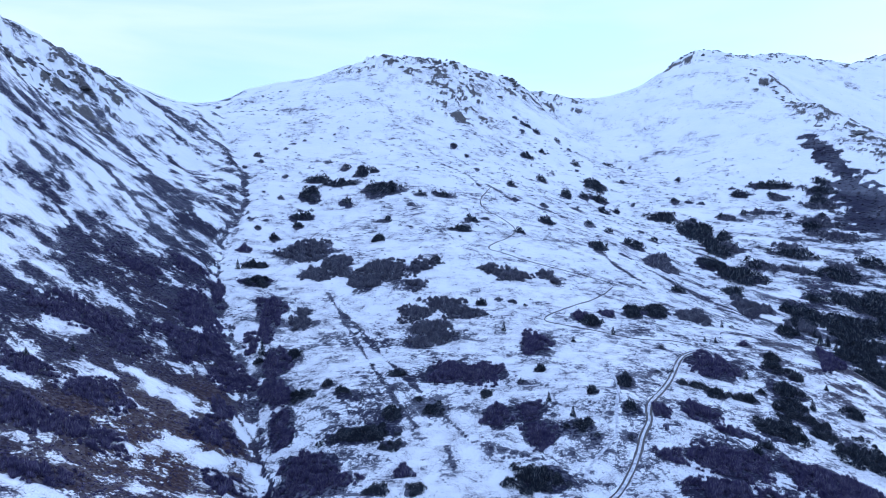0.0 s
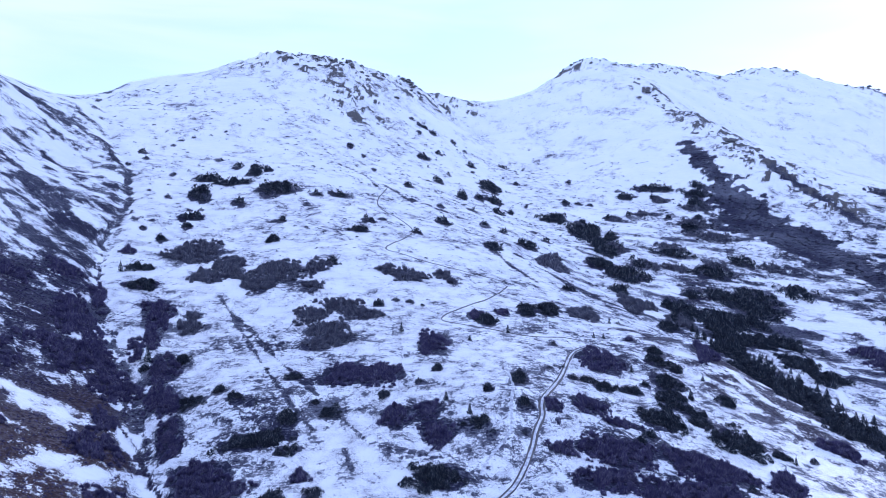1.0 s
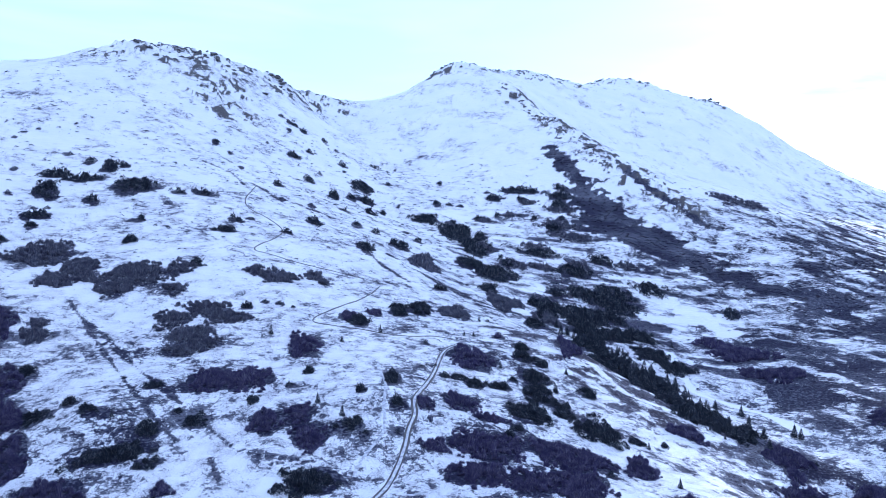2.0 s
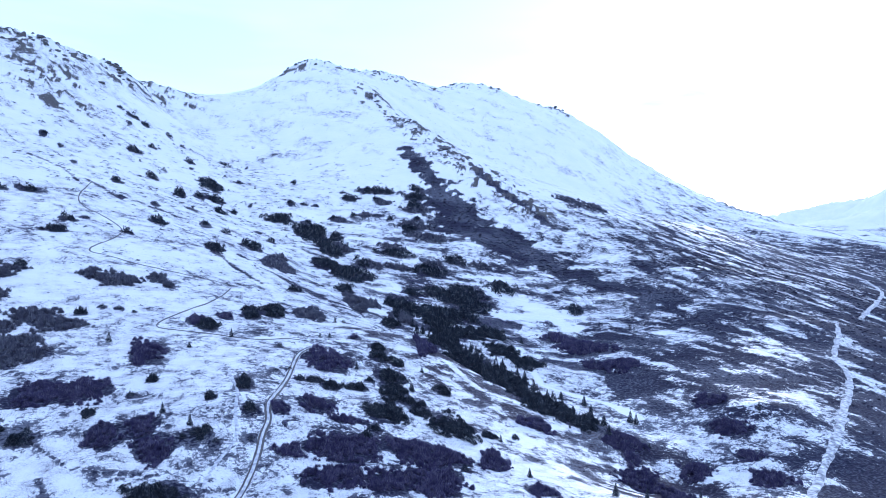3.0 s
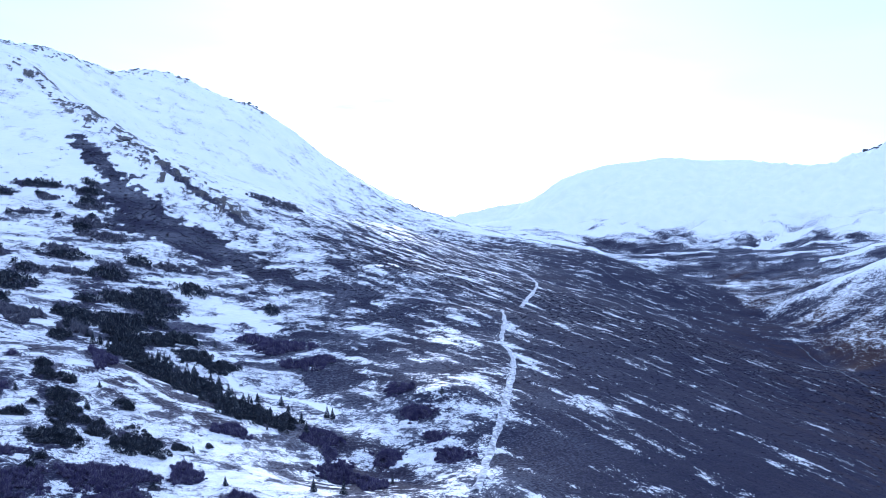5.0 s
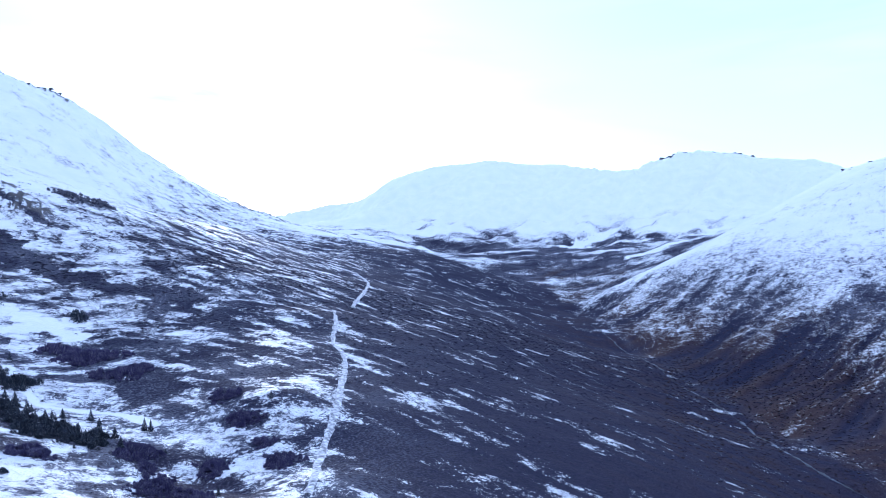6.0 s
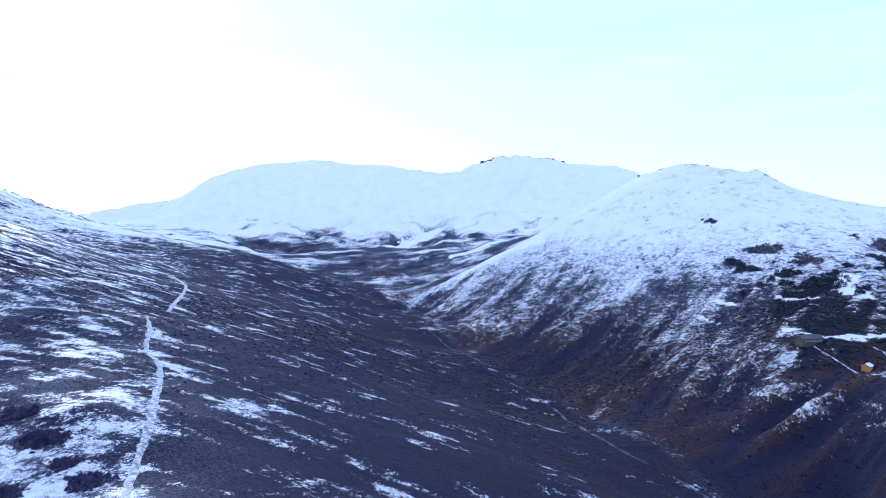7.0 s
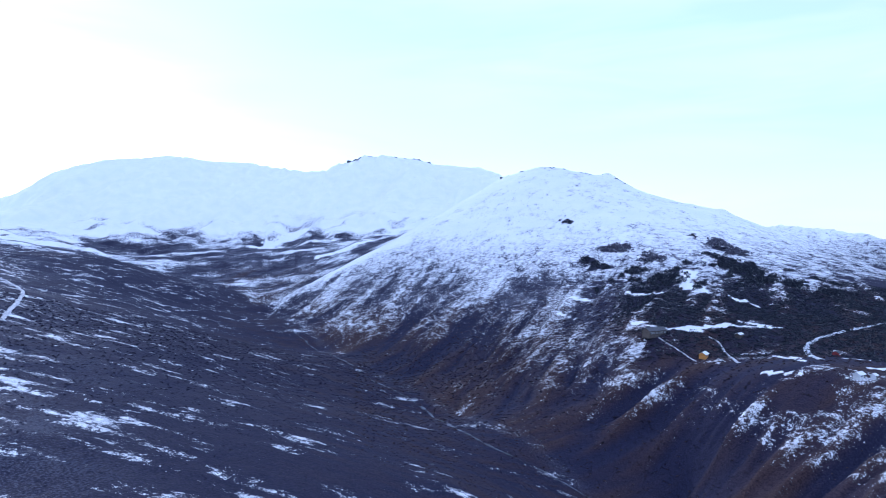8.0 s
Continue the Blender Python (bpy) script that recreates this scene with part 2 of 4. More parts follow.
WILLOWS_B = ((-62, 198, 4.1, 5.9), (-82, 225, 3.5, 7.7), (-29, 166, 8.6, 5.7), (-9, 168, 2.9, 3.0), (-69, 284, 6.2, 11.7), (-54, 237, 3.6, 7.9), (-91, 263, 9.0, 17.5), (-78, 238, 7.8, 13.8), (-67, 223, 7.6, 12.6), (-59, 182, 7.7, 7.3), (-54, 214, 2.9, 6.4), (-69, 252, 3.8, 8.4), (-34, 174, 6.8, 4.1), (-40, 161, 5.7, 4.7), (-50, 160, 5.7, 4.5), (-94, 207, 7.0, 5.0), (-106, 212, 13.4, 8.0), (-87, 149, 11.4, 5.8), (-84, 171, 9.4, 6.7), (-77, 151, 11.3, 4.3), (-76, 130, 8.9, 3.5), (-99, 166, 6.3, 4.8))
WILLOWS_C = ((-90, 232, 8.1, 6.2), (-113, 202, 9.4, 4.4), (-112, 309, 7.9, 8.2), (-120, 276, 9.7, 6.4), (-103, 365, 4.3, 4.3), (62, 154, 8.2, 5.6), (72, 148, 7.8, 5.3), (81, 141, 6.3, 4.2), (272, 305, 18.3, 15.7), (257, 266, 15.7, 10.8), (273, 327, 12.5, 10.2), (85, 148, 8.4, 6.9), (109, 158, 4.9, 7.6), (109, 136, 4.2, 4.4), (148, 189, 7.6, 5.2), (161, 154, 7.9, 9.0), (183, 152, 6.4, 6.7), (178, 179, 7.6, 9.4), (170, 167, 3.6, 5.8), (196, 134, 7.6, 7.0), (221, 168, 8.3, 6.6), (158, 137, 5.4, 9.5), (208, 150, 5.6, 4.1), (240, 193, 7.6, 7.4))
WILLOWS_D = ((-66, 261, 3.2, 12), (-57, 233, 2.9, 11.3), (-50, 211, 3.0, 10.4), (-45, 196, 3.2, 6.7), (-95, 296, 4.0, 12))
WILLOWS = WILLOWS_A + WILLOWS_B + WILLOWS_C + WILLOWS_D
FROSTED_A = ((33, 339, 10.4, 8.2), (23, 344, 5.6, 6.5), (50, 343, 5.0, 7.3), (54, 336, 3.8, 3.8), (-71, 369, 15.1, 16.8), (-51, 345, 7.3, 16.1), (-59, 330, 8.1, 12.0), (-28, 336, 15.8, 12.7), (-36, 319, 8.6, 9.0), (-10, 345, 7.2, 7.5), (-12, 318, 5.6, 5.6), (-11, 283, 8.3, 8.2), (0, 295, 10.0, 7.1), (-5, 267, 9.1, 7.8), (8, 283, 9.6, 7.0), (0, 256, 5.8, 6.1), (-7, 252, 5.7, 5.5), (-55, 272, 6.3, 5.8), (-56, 284, 4.2, 3.4), (135, 435, 11.0, 22.9), (111, 309, 8.0, 16.5), (164, 374, 12.5, 16.1), (180, 351, 8.9, 13.3), (311, 581, 18.6, 9.3))
FROSTED_B = ((307, 550, 20.3, 10.3), (309, 647, 11.6, 6.4), (246, 607, 7.4, 7.4), (275, 617, 9.8, 6.5), (332, 617, 16.9, 7.0), (239, 474, 12.8, 7.3), (216, 477, 11.0, 9.7), (258, 525, 14.1, 8.4), (317, 481, 9.3, 7.9), (276, 483, 10.8, 7.9), (211, 519, 10.8, 9.7), (545, 632, 20.2, 22.6), (575, 625, 13.7, 24.4), (984, -304, 23.2, 21.1), (926, -333, 22.2, 20.8), (1019, -469, 18.1, 39.7), (969, -470, 20.8, 31.3))
FROSTED = FROSTED_A + FROSTED_B
DWARF_CONIFERS_A = ((16, 296, 2.9, 2.9), (30, 220, 2.4, 2.4), (24, 211, 1.7, 1.7), (13, 205, 2.5, 2.5), (43, 198, 2.2, 2.2), (54, 208, 2.8, 5.9), (81, 300, 4.3, 9.4), (93, 307, 5.4, 12.0), (59, 279, 4.6, 7.1), (78, 250, 1.9, 1.9), (68, 222, 1.5, 1.5), (73, 223, 1.5, 1.5), (73, 213, 2.0, 2.0), (78, 213, 2.6, 2.6), (82, 208, 4.0, 4.1), (90, 208, 4.1, 3.1), (114, 240, 4.8, 4.2), (118, 234, 3.0, 3.0), (109, 220, 5.7, 5.2), (103, 206, 5.7, 8.7), (92, 189, 7.3, 6.6), (98, 215, 1.9, 1.9), (36, 182, 4.0, 2.3), (39, 177, 1.7, 1.7))
DWARF_CONIFERS_B = ((51, 188, 2.4, 2.4), (48, 176, 1.5, 1.5), (124, 211, 3.6, 4.2), (107, 198, 2.8, 2.8), (104, 191, 4.0, 3.9), (78, 172, 2.2, 2.2), (82, 177, 2.0, 2.0), (123, 367, 3.7, 3.7), (124, 301, 2.1, 2.1), (117, 250, 3.6, 3.9), (30, 301, 2.2, 2.2), (35, 297, 1.7, 1.7), (24, 303, 2.2, 2.2), (21, 161, 7.7, 5.7), (110, 181, 8.1, 9.3), (201, 562, 15.4, 28.6), (201, 515, 12.5, 27.0), (189, 448, 16.5, 19.0), (178, 464, 11.2, 12.9), (187, 603, 14.2, 10.4), (313, 678, 16.9, 9.5), (280, 665, 10.5, 7.1), (243, 729, 4.3, 4.3), (229, 654, 3.9, 3.9))
DWARF_CONIFERS_C = ((126, 466, 8.6, 9.8), (151, 501, 4.2, 4.2), (115, 487, 4.8, 4.8), (146, 673, 13.3, 17.6), (139, 629, 8.3, 11.3), (133, 581, 6.7, 6.7), (85, 710, 8.1, 8.1), (104, 746, 4.9, 4.9), (90, 643, 6.8, 6.8), (192, 811, 8.1, 8.1), (140, 746, 6.1, 6.1), (94, 424, 6.3, 13.9), (27, 447, 3.2, 3.2), (18, 440, 5.0, 5.0), (11, 412, 6.6, 5.5), (46, 426, 4.1, 4.1), (69, 466, 6.4, 7.2), (102, 541, 4.0, 4.0), (255, 507, 20.1, 7.5), (346, 648, 14.2, 8.3), (261, 466, 16.4, 11.4), (300, 491, 11.1, 8.9), (249, 409, 12.8, 18.8), (197, 379, 11.4, 14.6))
DWARF_CONIFERS_D = ((219, 370, 14.6, 16.2), (190, 386, 4.9, 4.9), (168, 406, 6.4, 14.0), (214, 480, 8.5, 9.1), (-91, 508, 11.7, 6.7), (-89, 474, 7.8, 14.7), (-74, 501, 15.5, 5.8), (-76, 544, 5.3, 5.3), (-60, 520, 7.6, 6.6), (-53, 530, 5.2, 5.2), (-93, 570, 3.7, 3.7), (-37, 490, 11.1, 7.5), (-17, 483, 6.6, 2.9), (-63, 459, 4.9, 4.9), (-84, 428, 6.0, 5.5), (-85, 411, 3.7, 3.7), (-35, 390, 4.7, 4.7), (-35, 426, 4.1, 4.1), (-19, 413, 1.3, 1.3), (-93, 386, 3.8, 3.8), (-105, 399, 3.0, 3.0), (-113, 411, 2.7, 2.7), (-83, 314, 6.8, 5.7), (-91, 340, 6.8, 5.3))
DWARF_CONIFERS_E = ((-151, 573, 4.3, 4.3), (-21, 185, 10.3, 3.1), (-13, 179, 3.6, 2.1), (-41, 208, 4.9, 3.2), (-29, 204, 2.5, 2.5), (-35, 213, 2.3, 2.3), (-51, 242, 3.4, 3.4), (-14, 194, 3.7, 3.5), (-7, 202, 1.8, 1.8), (-2, 196, 3.7, 2.7), (-15, 160, 3.3, 2.5), (-6, 159, 2.7, 2.4), (-14, 221, 3.4, 2.2), (-23, 230, 1.3, 1.3), (-3, 349, 3.9, 3.9), (-32, 263, 1.3, 1.3), (-1, 489, 6.3, 5.3), (-62, 236, 2.4, 2.4), (239, 418, 10.9, 11.1), (220, 416, 8.4, 8.8), (183, 358, 7.8, 9.6), (201, 351, 11.1, 10.2), (231, 368, 12.7, 11.0), (230, 337, 11.9, 10.8))
DWARF_CONIFERS_F = ((214, 283, 9.9, 9.9), (213, 302, 10.2, 11.0), (174, 273, 10.0, 22.1), (178, 251, 10.6, 20.8), (171, 215, 9.5, 15.6), (175, 196, 7.4, 10.1), (180, 304, 9.5, 16.2), (173, 207, 6.7, 11.2), (265, 416, 14.3, 17.0), (301, 426, 15.2, 14.7), (252, 389, 13.5, 14.4), (209, 372, 11.1, 14.2), (196, 330, 11.2, 12.5), (214, 332, 11.6, 12.1), (191, 385, 6.2, 11.2), (326, 375, 7.2, 9.4), (96, 151, 1.7, 1.7), (130, 177, 1.8, 1.8), (121, 177, 2.9, 3.2), (154, 153, 1.5, 1.5), (163, 333, 5.4, 9.1), (837, -328, 23.2, 22.4), (880, -294, 13.4, 16.9), (921, -262, 15.4, 14.4))
DWARF_CONIFERS_G = ((856, -430, 23.2, 35.2), (891, -421, 14.3, 31.4), (793, -419, 21.7, 22.2), (786, -342, 9.7, 9.7), (815, -299, 14.0, 17.9), (782, -447, 18.2, 17.9), (952, -255, 11.1, 11.1), (1130, -270, 9.3, 9.3), (1056, -446, 7.4, 7.4), (744, -469, 17.0, 18.5))
DWARF_CONIFERS_H = ((958, -253, 5.7, 8.7), (935, -262, 6.3, 9.0), (910, -270, 7.6, 6.3), (864, -274, 4.6, 10.2), (840, -256, 5.8, 7.2), (837, -280, 9.5, 8.4), (880, -309, 8.7, 8.4), (839, -312, 7.7, 6.8), (800, -308, 7.7, 10.3), (868, -345, 7.1, 9.7), (894, -370, 7.9, 6.3), (931, -413, 8.3, 9.0), (874, -396, 6.0, 6.2), (976, -453, 8.8, 8.4), (898, -436, 8.1, 10.4), (885, -452, 8.1, 10.6), (833, -437, 6.5, 10.0), (820, -447, 6.7, 10.7))
DWARF_CONIFERS_I = ((868, -492, 8.9, 6.5), (794, -467, 5.2, 7.1), (825, -503, 9.3, 8.2), (798, -511, 7.6, 7.5), (783, -288, 7.0, 7.9), (793, -265, 6.3, 8.9), (824, -234, 7.4, 10.5), (807, -327, 7.9, 10.6), (755, -325, 8.8, 11.0), (822, -392, 7.9, 6.8), (778, -384, 8.8, 10.8), (1144, -260, 2.4, 2.4), (1161, -273, 2.4, 2.4), (1108, -265, 2.4, 2.4), (1015, -401, 2.4, 2.4), (1069, -456, 2.4, 2.4), (919, -421, 9.0, 8.8))
DWARF_CONIFERS_J = ((105, 678, 3.7, 5.3), (136, 719, 3.2, 6.2), (134, 829, 4.5, 7.5), (126, 626, 4.8, 8.6), (149, 607, 4.7, 8.5), (103, 496, 4.1, 9.6), (107, 611, 6, 14.9), (74, 514, 3.4, 5.3), (52, 511, 2.8, 4.9), (10, 674, 4.4, 6.1), (21, 654, 3.5, 5), (55, 571, 4.7, 11.7), (29, 612, 2.7, 6.6), (86, 679, 3, 3.8), (60, 726, 2, 3.2), (144, 811, 2.7, 5.7), (194, 607, 8.6, 11.7), (177, 606, 2.7, 3.3), (216, 656, 4.5, 6.7), (239, 651, 3.8, 5.8), (282, 686, 3.2, 3.6), (327, 672, 6.1, 5.9))
DWARF_CONIFERS_K = ((305, 653, 5.9, 5.4), (241, 610, 5, 7.1), (263, 615, 5.1, 6.6), (335, 628, 10.8, 9.9), (358, 668, 8.2, 8.2), (300, 572, 8.7, 9.4), (210, 597, 4.8, 7.5), (214, 572, 6.6, 11.5), (220, 550, 6.4, 10.9), (147, 523, 2.4, 5.9), (172, 636, 2.5, 2.9), (219, 828, 2.3, 2.5), (181, 713, 4, 7.8), (286, 615, 3.7, 4.5), (297, 604, 4.4, 5.1), (322, 596, 5.1, 5.2), (338, 666, 3.2, 2.8), (98, 833, 6.4, 8.7), (108, 820, 5.4, 10.2), (85, 840, 3.7, 4.5), (90, 803, 3.5, 4.2), (-144, 558, 2.8, 4.7))
DWARF_CONIFERS_L = ((-62, 535, 6.4, 11.9), (-65, 520, 2.8, 4.4), (-44, 488, 10.6, 12.8), (-132, 617, 2, 2.9), (-135, 603, 2, 2.8), (-124, 630, 2.1, 2.8), (-108, 465, 3.1, 4.5), (-116, 517, 3.4, 6.6), (-121, 473, 1.6, 2.1), (-89, 426, 4.2, 5), (-83, 443, 2.4, 3), (-89, 441, 1.9, 2.6), (-21, 461, 2, 2.6), (-104, 414, 1.4, 1.7), (-118, 425, 1.9, 3.1), (-153, 540, 2.4, 3.3), (-149, 641, 1.8, 2.2), (-106, 557, 1.5, 2.5), (-100, 648, 1.8, 2.3))
DWARF_CONIFERS = DWARF_CONIFERS_A + DWARF_CONIFERS_B + DWARF_CONIFERS_C + DWARF_CONIFERS_D + DWARF_CONIFERS_E + DWARF_CONIFERS_F + DWARF_CONIFERS_G + DWARF_CONIFERS_H + DWARF_CONIFERS_I + DWARF_CONIFERS_J + DWARF_CONIFERS_K + DWARF_CONIFERS_L
SPRUCES_A = ((30, 197, 1.0, 3.0), (23, 263, 0.9, 3.9), (64, 263, 0.9, 3.5), (98, 226, 0.8, 2.8), (111, 210, 1.0, 3.5), (98, 262, 0.9, 2.3), (102, 262, 0.9, 2.3), (117, 294, 1.0, 3.1), (47, 252, 1.0, 2.1), (125, 228, 1.1, 2.1), (35, 187, 1.1, 3.2), (-23, 201, 0.7, 2.3), (-101, 170, 1.3, 2.3), (-98, 186, 1.0, 2.1), (-62, 241, 1.4, 5.7), (-97, 332, 1.4, 5.0), (113, 147, 0.9, 2.8), (130, 133, 1.1, 3.8), (134, 126, 1.3, 4.1), (200, 197, 1.4, 5.1), (201, 195, 1.4, 4.6), (165, 135, 0.9, 2.9), (239, 169, 1.0, 3.9), (197, 220, 1.2, 4.9))
SPRUCES_B = ((241, 322, 1.0, 3.9), (111, 209, 0.8, 3.1), (122, 173, 0.7, 2.5))
SPRUCES = SPRUCES_A + SPRUCES_B
HEATH_STRIPS = ((3.1, (-233.5, 600.1), (-207.8, 595.2), (-175.9, 569.3), (-147.6, 518.1), (-127.2, 453.3), (-120.4, 400.3)),
    (3.3, (-231.1, 453.8), (-210.7, 449), (-184.5, 429.7), (-160.6, 412.6), (-132.3, 379.2), (-119.6, 377.6)),
    (2.3, (-180.1, 293.3), (-164.5, 290.7), (-147.3, 276), (-138.5, 267.6)),
    (2.4, (-194.3, 334.1), (-182.7, 358.6), (-168.8, 359.5), (-147.1, 342.5), (-126.6, 325.3), (-114.5, 328.2)),
    (2.7, (-175.9, 281), (-165, 283.5), (-155.9, 287.7)),
    (1.9, (-160.8, 342.5), (-153.5, 364.4), (-145.1, 365.3)),
    (2.8, (-141.7, 301.7), (-131, 323.4), (-122, 326.9)),
    (2.4, (-279.6, 516.5), (-265.8, 521.9), (-247.1, 526.4), (-239.8, 529.1)),
    (2.0, (-119, 370.9), (-120.1, 389.1), (-123.5, 433.7)),
    (1.4, (-84.4, 273.5), (-65.4, 230.1), (-54.5, 203.1), (-47.2, 178.6), (-40.6, 161.1)),
    (3.2, (107.7, 423.8), (126.3, 386.4), (140.5, 358.7), (159.2, 355.2), (171.6, 329.4)),
    (1.6, (88.8, 431.6), (95.6, 388), (105.2, 366.8)),
    (0.7, (-49.8, 304.2), (-40.4, 281.3), (-28.4, 246.9), (-21.2, 223.6), (-13.4, 201.6), (-6.4, 187)),
    (1.0, (-46, 295.6), (-30.4, 263.9), (-19.7, 237.4), (-11, 217.9), (-6.3, 207.3)),
    (0.5, (-8.7, 205.4), (1.2, 192.1), (7, 180.3), (16.6, 173.9), (24.4, 169.4)),
    (0.6, (1.1, 178.4), (3.1, 168.1)),
    (1.3, (33.2, 549.1), (47.7, 514.2), (86.1, 496.7)),
    (1.4, (-0.4, 599.6), (20.8, 572.3), (28, 532.5)),
    (12.9, (408.1, 791.7), (394.9, 716.8), (384.9, 661.1), (377.5, 603.3)),
    (29.0, (377.1, 647.6), (363.7, 571), (378.5, 535.4)),
    (21.2, (370.9, 543), (386.7, 494.5), (388.8, 450.7)),
    (10.0, (383.4, 459.2), (394.1, 402), (405.9, 354.2)),
    (6.3, (457.3, 718.1), (455.3, 644.3), (450.6, 557.7)),
    (6.0, (187.6, 328.1), (182.4, 286.2), (177.9, 243.1), (169.9, 203.2), (172.9, 184.8)),
    (6.3, (271.3, 324.8), (306, 322.1), (308.6, 290.9)),
    (5.7, (236.6, 283.2), (247.6, 264.7), (231, 221.1)),
    (9.4, (807.5, -70.6), (728.8, -39.9), (613.4, -13.6)),
    (9.8, (737.8, -246.7), (658.7, -292.1), (653, -373), (636.5, -451.5)),
    (10.0, (610.5, -312.2), (592.4, -348.5), (558.7, -386.6)),
    (6.3, (536, -237.7), (506.8, -259.1), (499.7, -285.4), (415.3, -273.1)),)
SNOW_STRIPS = ((11.0, (296.8, 423.4), (301.8, 392.8), (298.2, 348.9)),
    (8.4, (271.4, 377.3), (293, 368.5), (318.1, 368.7)),
    (1.9, (230.8, 310.2), (200.3, 251.8), (212.2, 238), (206.6, 197.6)),
    (1.6, (146.9, 247.7), (144.4, 218.7), (158.3, 209.1)),
    (2.5, (613.9, -205.2), (572.5, -220.1), (571.5, -248.6)),
    (2.6, (587.4, -275.4), (582.6, -297.9), (578.7, -310.7)),
    (1.6, (432.7, -228.6), (408.8, -244)),
    (2.5, (416.4, -288.2), (416, -298.1)),
    (1.7, (481.1, -274.8), (446, -264.3)),
    (1.4, (465, -301.6), (463.8, -321)),
    (8.3, (852.3, -352.8), (789.1, -326.7), (744, -323.6)),
    (3.3, (783.9, -255.6), (759.9, -285.8)),
    (26.0, (2007.7, 414.2), (2173.1, 362.9), (2253.3, 314.1)),
    (16.0, (1642.9, 190.6), (1663.8, 146.8), (1707.5, 96.2)),
    (4.5, (572.0, -219.9), (579.7, -252.1), (588.2, -280.7)),
    (4.0, (716.2, -347.9), (681.7, -357.2)),
    (3.6, (598.7, -295.9), (580.0, -318.8)),
    (3.0, (616.5, -206.0), (608.0, -218.4)),
    (1.8, (495.0, -269.9), (441.1, -261.4)),
    (2.6, (766.2, -173.5), (743.5, -186.8)),
    (2.4, (815.6, -194.9), (793.4, -215.8)),)
FOOTPATH = ((35.1, 150.4), (37.8, 154.1), (42.6, 160.6), (47.1, 168.6), (50.9, 177.3), (54.4, 183.3), (55.5, 189.8), (61.3, 198.8), (69.3, 213.8), (76.2, 229.4), (82.5, 242.7), (89.9, 249.6))
ZIGZAG_PATH = ((91.3, 256.3), (87.3, 259.9), (72.2, 258.2), (63.0, 263.5), (49.6, 271.7), (37.2, 277.5), (51.9, 297.7), (70.8, 318.3), (83.3, 343.5))
UPPER_PATH = ((83.8, 351.4), (62.3, 358.1), (43.0, 366.2), (34.8, 372.4), (20.1, 378.5), (46.0, 421.4), (41.8, 449.9), (21.2, 474.5), (37.2, 541.9))
SIDE_PATH = ((32.9, 161.0), (34.5, 165.3), (39.2, 171.4), (44.8, 177.6), (46.6, 188.0), (50.6, 199.5), (53.5, 223.5))
VALLEY_TRACK = ((167.9, 107.0), (175.4, 110.1), (207.2, 126.5), (243.9, 142.2), (290.7, 165.6), (324.0, 181.8), (352.4, 200.9), (361.7, 212.8), (398.1, 232.5), (432.0, 250.0), (465.0, 272.5))
VALLEY_TRACK_FAR = ((516.2, 284.2), (633.5, 334.3), (745.8, 386.9), (794.6, 426.2), (814.6, 454.4))
LODGE_ROAD = ((601.1, -430.6), (582.6, -393.0), (552.2, -348.6), (527.3, -317.0), (513.5, -304.3), (486.8, -291.4), (442.4, -273.6))
LODGE_LANE = ((559.4, -250.4), (549.3, -255.2), (525.7, -248.7), (478.6, -236.6))
LODGE_DRIVE = ((554.7, -206.3), (533.3, -214.0), (504.6, -217.3))
STREAM = ((397.7, -112.8), (417.1, -97.5), (464.8, -44.0), (559.2, -25.8), (603.2, -3.6), (660.9, 27.7), (730.8, 53.8), (844.2, 98.9), (873.1, 119.4), (938.4, 157.8))


# ---- materials ----
def material(name):
    m = bpy.data.materials.new(name)
    m.use_nodes = True
    return m, m.node_tree, m.node_tree.nodes["Principled BSDF"]


def ramp(tree, source, stops):
    r = tree.nodes.new("ShaderNodeValToRGB")
    while len(r.color_ramp.elements) < len(stops):
        r.color_ramp.elements.new(0.5)
    for e, (p, c) in zip(r.color_ramp.elements, stops):
        e.position, e.color = p, (*c, 1) if len(c) == 3 else c
    tree.links.new(source, r.inputs[0])
    return r.outputs[0]


def grain(tree, size, detail=4.0, rough=0.55):
    g = tree.nodes.new("ShaderNodeNewGeometry")
    n = tree.nodes.new("ShaderNodeTexNoise")
    n.inputs["Scale"].default_value, n.inputs["Detail"].default_value, n.inputs["Roughness"].default_value = 1 / size, detail, rough
    tree.links.new(g.outputs["Position"], n.inputs["Vector"])
    return n.outputs[0]


def calc(tree, op, a, b, clamp=False):
    n = tree.nodes.new("ShaderNodeMath")
    n.operation, n.use_clamp = op, clamp
    for k, v in enumerate((a, b)):
        if isinstance(v, (int, float)):
            n.inputs[k].default_value = v
        else:
            tree.links.new(v, n.inputs[k])
    return n.outputs[0]


def mix(tree, f, a, b):
    n = tree.nodes.new("ShaderNodeMix")
    n.data_type = "RGBA"
    for k, v in ((0, f), (6, a), (7, b)):
        if isinstance(v, tuple):
            n.inputs[k].default_value = (*v, 1)
        else:
            tree.links.new(v, n.inputs[k])
    return n.outputs[2]


def attribute(tree, name):
    a = tree.nodes.new("ShaderNodeAttribute")
    a.attribute_name = name
    return a.outputs["Fac"]


def bump(tree, bsdf, source, depth, strength=0.6):
    b = tree.nodes.new("ShaderNodeBump")
    b.inputs["Distance"].default_value, b.inputs["Strength"].default_value = depth, strength
    tree.links.new(source, b.inputs["Height"])
    tree.links.new(b.outputs[0], bsdf.inputs["Normal"])


